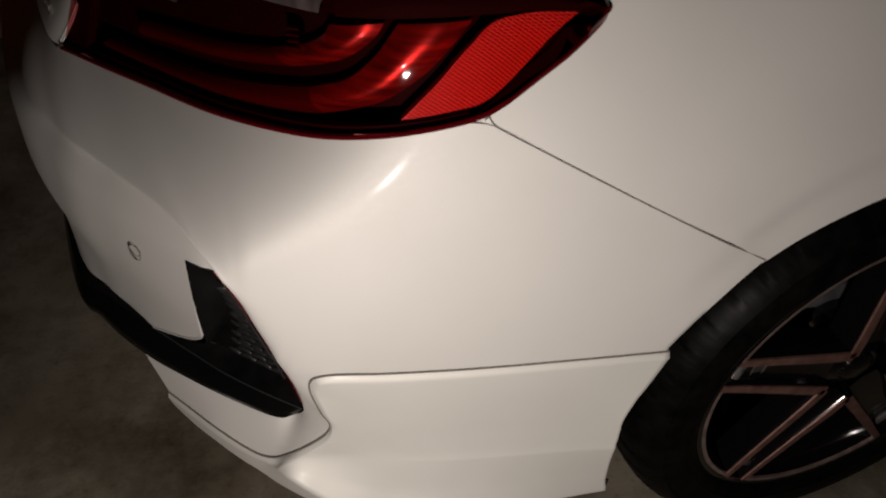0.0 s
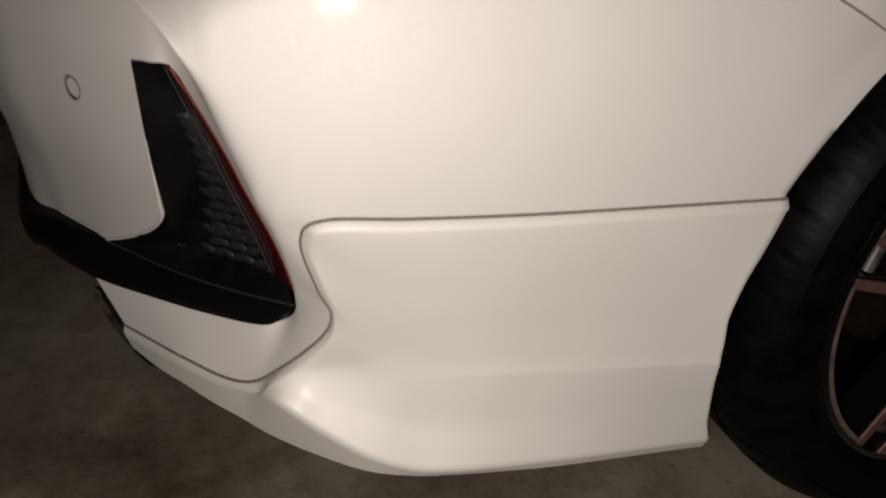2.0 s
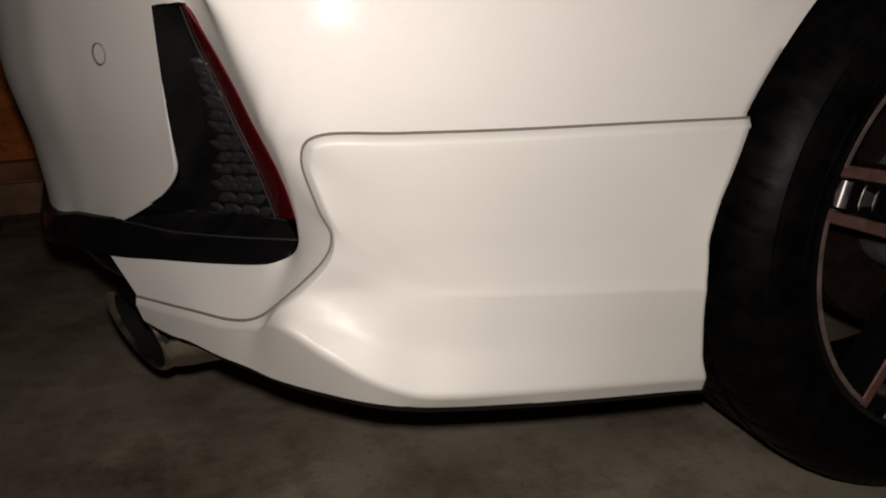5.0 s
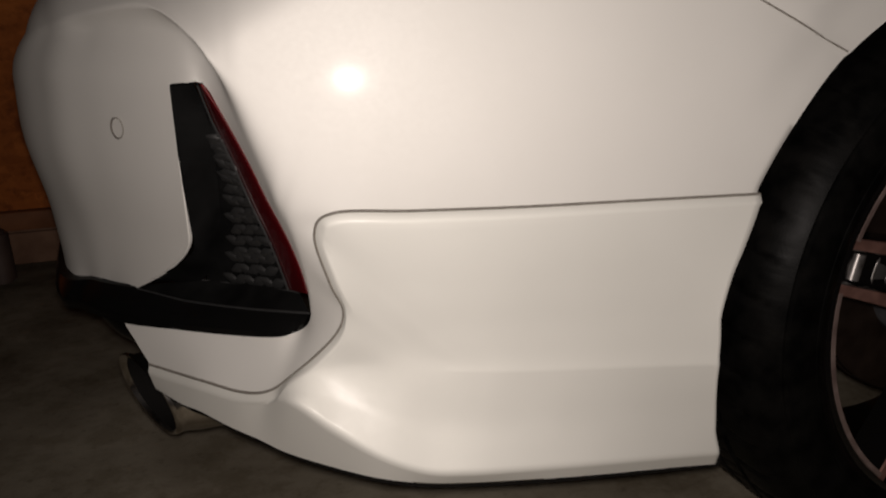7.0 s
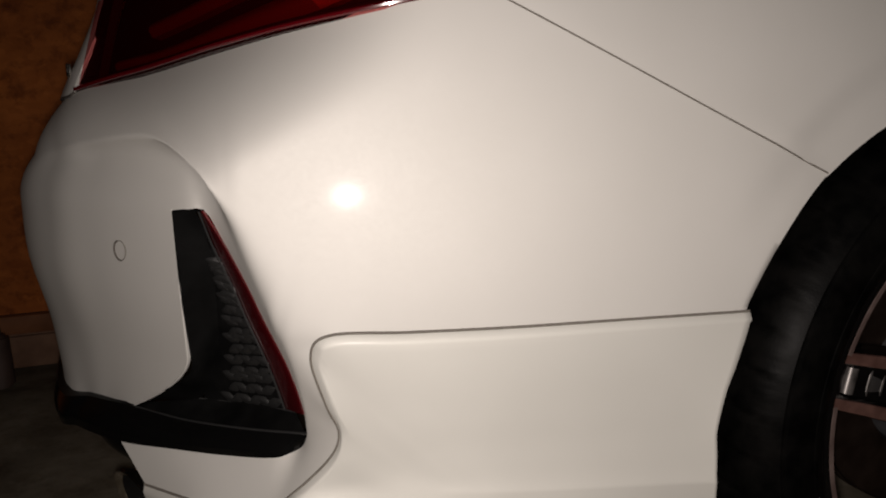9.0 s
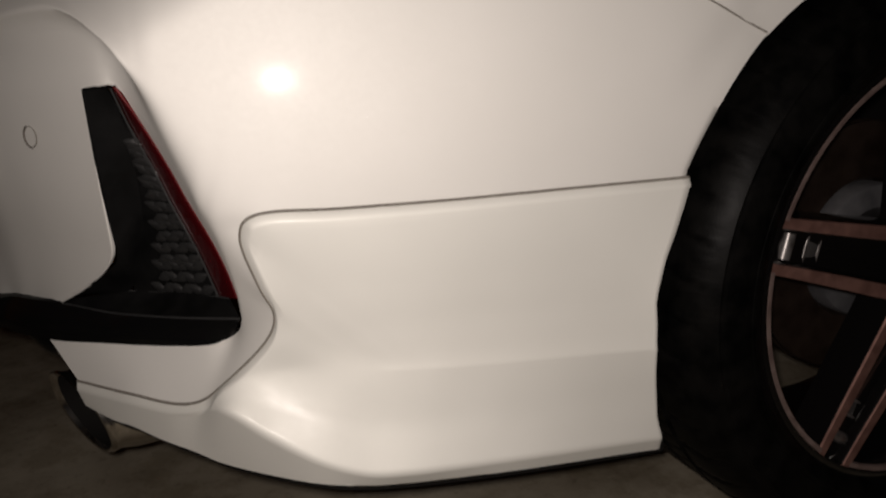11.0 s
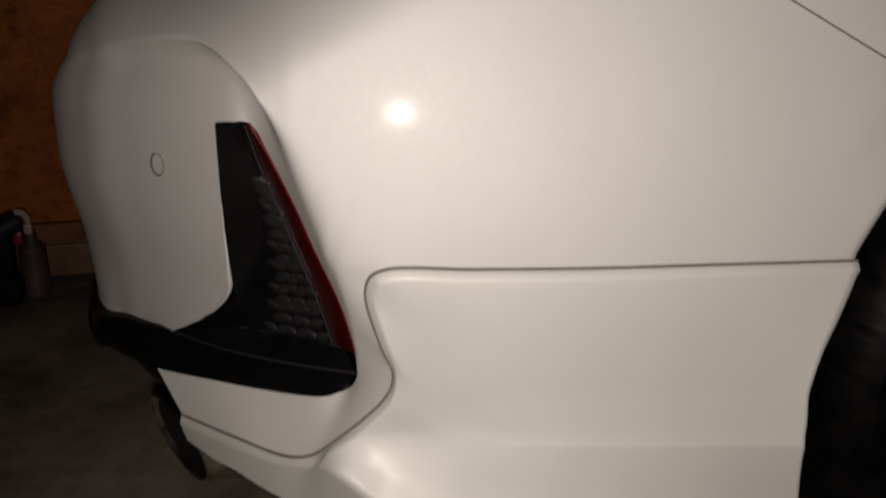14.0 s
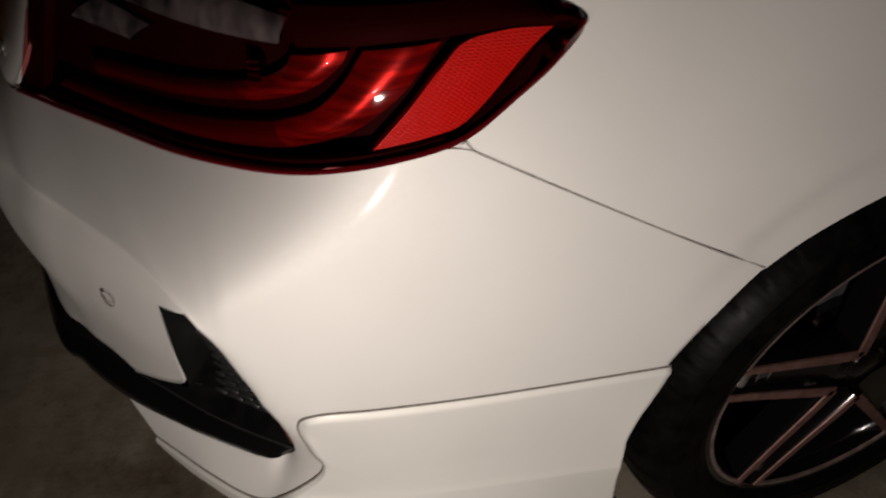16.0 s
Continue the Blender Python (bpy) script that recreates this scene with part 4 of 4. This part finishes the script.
part("red_strip", sheet(loft([r_out, [(x - 0.0022, y - 0.0010, z) for x, y, z in r_edge], r_in], 60, 4), None, (-1, -0.5, 0)), RED_LENS, insert, "narrow red reflector strip")
part("strip_edge", tube(curve(r_in, 60) + np.array([-0.0015, 0, 0]), 0.0010, 6), EDGE_GREY, insert)
part("insert_rim", tube(np.concatenate([curve(ins_left[:4], 30)[::-1], curve([ins_left[0], (-0.82, 0.152, 0.5925), r_out[0]], 8)[1:]]), 0.0012, 6), BLACK_MATT, insert)

b_floor = [(-0.7375, 0.140, 0.397), (-0.769, 0.187, 0.394), (-0.7935, 0.212, 0.392), (-0.820, 0.236, 0.391), (-0.884, 0.302, 0.3745), (-0.928, 0.385, 0.364), (-0.970, 0.50, 0.350), (-0.998, 0.93, 0.335)]
b_edge = [(-0.7345, 0.1085, 0.387), (-0.7745, 0.151, 0.3815), (-0.812, 0.196, 0.3765), (-0.842, 0.239, 0.372), (-0.884, 0.296, 0.3715), (-0.932, 0.372, 0.3645), (-0.978, 0.48, 0.351), (-1.008, 0.93, 0.335)]
b_low = [(-0.741, 0.1165, 0.3705), (-0.762, 0.1235, 0.3625), (-0.802, 0.1635, 0.3555), (-0.849, 0.2175, 0.3485), (-0.902, 0.288, 0.3385), (-0.948, 0.37, 0.332), (-0.980, 0.47, 0.322), (-1.008, 0.93, 0.305)]
b_mid = [tuple(0.45 * np.array(p) + 0.55 * np.array(q) + np.array([-0.004, -0.005, 0]) * w) for p, q, w in zip(b_edge, b_low, (0, 0.6, 1, 1, 1, 1, 1, 1))]
b_under = [(-0.745, 0.130, 0.373), (-0.765, 0.15, 0.366), (-0.795, 0.19, 0.36), (-0.83, 0.24, 0.352), (-0.87, 0.32, 0.342), (-0.90, 0.41, 0.335), (-0.93, 0.52, 0.33), (-0.95, 0.93, 0.325)]
part("insert_ledge", sheet(loft([b_floor, b_edge], 120, 6), None, (-1, -0.6, 0.6)), BLACK_MATT, insert, "matt black ledge")
face = loft([b_edge, b_mid, b_low], 120, 6)
below = loft([b_low, b_under], 120, 4)
part("diffuser_blade", sheet(np.concatenate([face, below[1:]]), None, (-1, -0.6, 0.1)), BLACK_GLOSS, car, "gloss black diffuser blade", True, 50)
# thin grey beads; the glint of ledge and blade edges is painted, not reflected
part("ledge_edge", tube(curve(b_floor[:4], 50), 0.0009, 6), EDGE_GREY, insert)
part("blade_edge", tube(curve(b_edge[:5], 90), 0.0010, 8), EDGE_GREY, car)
d0 = [(-0.885, 0.300, 0.345), (-0.94, 0.40, 0.338), (-0.975, 0.52, 0.332), (-1.0, 0.93, 0.325)]
d1 = [(-0.878, 0.285, 0.310), (-0.915, 0.36, 0.305), (-0.93, 0.5, 0.30), (-0.95, 0.93, 0.29)]
d2 = [(-0.84, 0.27, 0.285), (-0.86, 0.36, 0.285), (-0.87, 0.5, 0.28), (-0.88, 0.93, 0.27)]
part("diffuser", sheet(loft([d0, d1, d2], 40, 6), None, (-1, 0, -0.3)), BLACK_GLOSS, car, "gloss black diffuser")

# black tray that hangs a finger's width below the painted edge
under_edge = curve(s_bot, 120)
way = np.gradient(under_edge, axis=0)
inw = np.stack([way[:, 1], -way[:, 0], 0 * way[:, 0]], 1)
inw /= np.linalg.norm(inw, axis=1, keepdims=True)
inw *= np.sign(inw[:, 1:2])
rows = [under_edge + inw * k + np.array([0, 0, dz]) for k, dz in ((0.004, 0.010), (0.004, -0.008), (0.005, -0.0125), (0.009, -0.014), (0.30, 0.03))]
part("underbody", sheet(rows), SOOT, car, "black underside")


def exhaust():
    """A slash-cut oval tail pipe."""
    c = Vector((-0.891, 0.365, 0.220))
    th = np.linspace(0, 2 * math.pi, 56, endpoint=False)

    def ring(back, r, slash):
        return [(c.x + back + slash * r * (0.27 * math.sin(a) - 0.52 * math.cos(a)), c.y + 1.1 * r * math.cos(a), c.z - r * math.sin(a)) for a in th]

    rows = [ring(0.22, 0.046, 0), ring(0.12, 0.049, 0.2), ring(0.030, 0.0505, 1.0), ring(0.012, 0.0485, 1.0), ring(0.004, 0.051, 1.0)]
    pipe = part("exhaust_tip", sheet(rows, None, None, True), CHROME, car, "chrome slash-cut exhaust tip")
    rows = [ring(0.004, 0.051, 1.0), ring(0.0, 0.0505, 1.0), ring(-0.001, 0.049, 1.0), ring(0.0, 0.047, 1.0), ring(0.006, 0.0455, 1.0)]
    part("rolled_edge", sheet(rows, None, None, True), CHROME, pipe, "polished rolled edge")
    rows = [ring(0.006, 0.0455, 1.0), ring(0.17, 0.044, 0.0), ring(0.17, 0.001, 0.0)]
    part("soot_bore", sheet(rows, None, None, True), SOOT, pipe, "sooty bore")


exhaust()

# trunk lid edge beside the lamp
t0 = [(-0.9235, 0.4265, 0.6995), (-0.9205, 0.4230, 0.706), (-0.9092, 0.411, 0.728), (-0.8942, 0.404, 0.756), (-0.8702, 0.403, 0.81), (-0.8492, 0.407, 0.892)]
t1 = [(x - 0.014, y + 0.055, z) for x, y, z in t0]
t2 = [(x - 0.030, 0.65, z) for x, y, z in t0]
t3 = [(x - 0.036, 0.93, z) for x, y, z in t0]
lid = solid(part("trunk_lid", sheet(loft([[(x + 0.004, y - 0.003, z) for x, y, z in t0], t0, t1, t2, t3], 40, 6), None, (-1, -0.3, 0)), PAINT, car, "white trunk lid edge"), 0.003)
part("lid_gap", tube(curve([(-0.957, 0.90, 0.697), (-0.952, 0.65, 0.697), (-0.939, 0.50, 0.698), (-0.926, 0.435, 0.699), (-0.918, 0.417, 0.704)], 40), 0.002, 6), SEAM, lid, "dark gap")
badge = bmesh.new()
for dy, dz in ((0.0, 0.0), (0.013, 0.001)):
    pts = [(-0.9255 - 0.25 * dy, 0.463 + dy + 0.0045 * math.cos(a), 0.728 + dz + 0.007 * math.sin(a)) for a in np.linspace(0, 2 * math.pi, 20, endpoint=False)]
    tube(pts, 0.0016, 6, badge, True)
part("badge", badge, CHROME, lid, "small chrome badge")


# ---- things on the floor by the wall ----
def hand_tool():
    e = empty("power_tool", (-1.33, 1.64, 0), "dark blue and black power tool with pale cap on floor", "tool")
    part("foot", box((0.085, 0.09, 0.075), (-1.318, 1.64, 0.038), 0.020), DULL_BLACK, e)
    part("grip", box((0.062, 0.055, 0.14), (-1.315, 1.64, 0.125), 0.022), DULL_BLACK, e)
    bm = bmesh.new()
    bmesh.ops.create_cone(bm, cap_ends=True, segments=24, radius1=0.037, radius2=0.030, depth=0.095, matrix=Matrix.Translation((-1.308, 1.64, 0.186)) @ Matrix.Rotation(radians(62), 4, "Y"))
    bmesh.ops.bevel(bm, geom=[d for d in bm.edges if not d.is_manifold or d.calc_face_angle(0) > 0.8], offset=0.008, segments=2, affect="EDGES")
    part("motor_housing", bm, NAVY, e, "dark blue housing")
    arc = [(-1.271 + 0.023 * math.sin(a), 1.64, 0.202 + 0.024 * math.cos(a)) for a in np.linspace(-0.1, 1.7, 20)]
    part("cap", tube(arc, 0.0085, 10), PALE, e, "pale plastic cap")
    part("nozzle", box((0.02, 0.022, 0.028), (-1.249, 1.64, 0.184), 0.006), PALE, e, "pale nozzle")
    part("trigger", box((0.022, 0.03, 0.035), (-1.272, 1.635, 0.168), 0.006), RED_TRIM, e, "red trigger")
    b = empty("plastic_canister", (-1.258, 1.70, 0), "dull brown plastic canister standing by the wall", "canister")
    bm = bmesh.new()
    bmesh.ops.create_cone(bm, cap_ends=True, segments=28, radius1=0.036, radius2=0.031, depth=0.135, matrix=pose(-1.258, 1.70, 0.0675))
    bmesh.ops.bevel(bm, geom=[d for d in bm.edges if d.calc_face_angle(0) > 0.8], offset=0.008, segments=2, affect="EDGES")
    part("bottle", bm, GREY_PLASTIC, b)
    bm = bmesh.new()
    bmesh.ops.create_cone(bm, cap_ends=True, segments=20, radius1=0.016, radius2=0.012, depth=0.03, matrix=pose(-1.258, 1.70, 0.15))
    part("neck", bm, GREY_PLASTIC, b)
    c = empty("storage_box", (-1.50, 1.66, 0), "black plastic box standing on the floor", "box")
    part("tub", box((0.22, 0.20, 0.12), (-1.50, 1.66, 0.061), 0.012), DULL_BLACK, c)
    part("lid", box((0.23, 0.21, 0.02), (-1.50, 1.66, 0.131), 0.006), DULL_BLACK, c)


hand_tool()
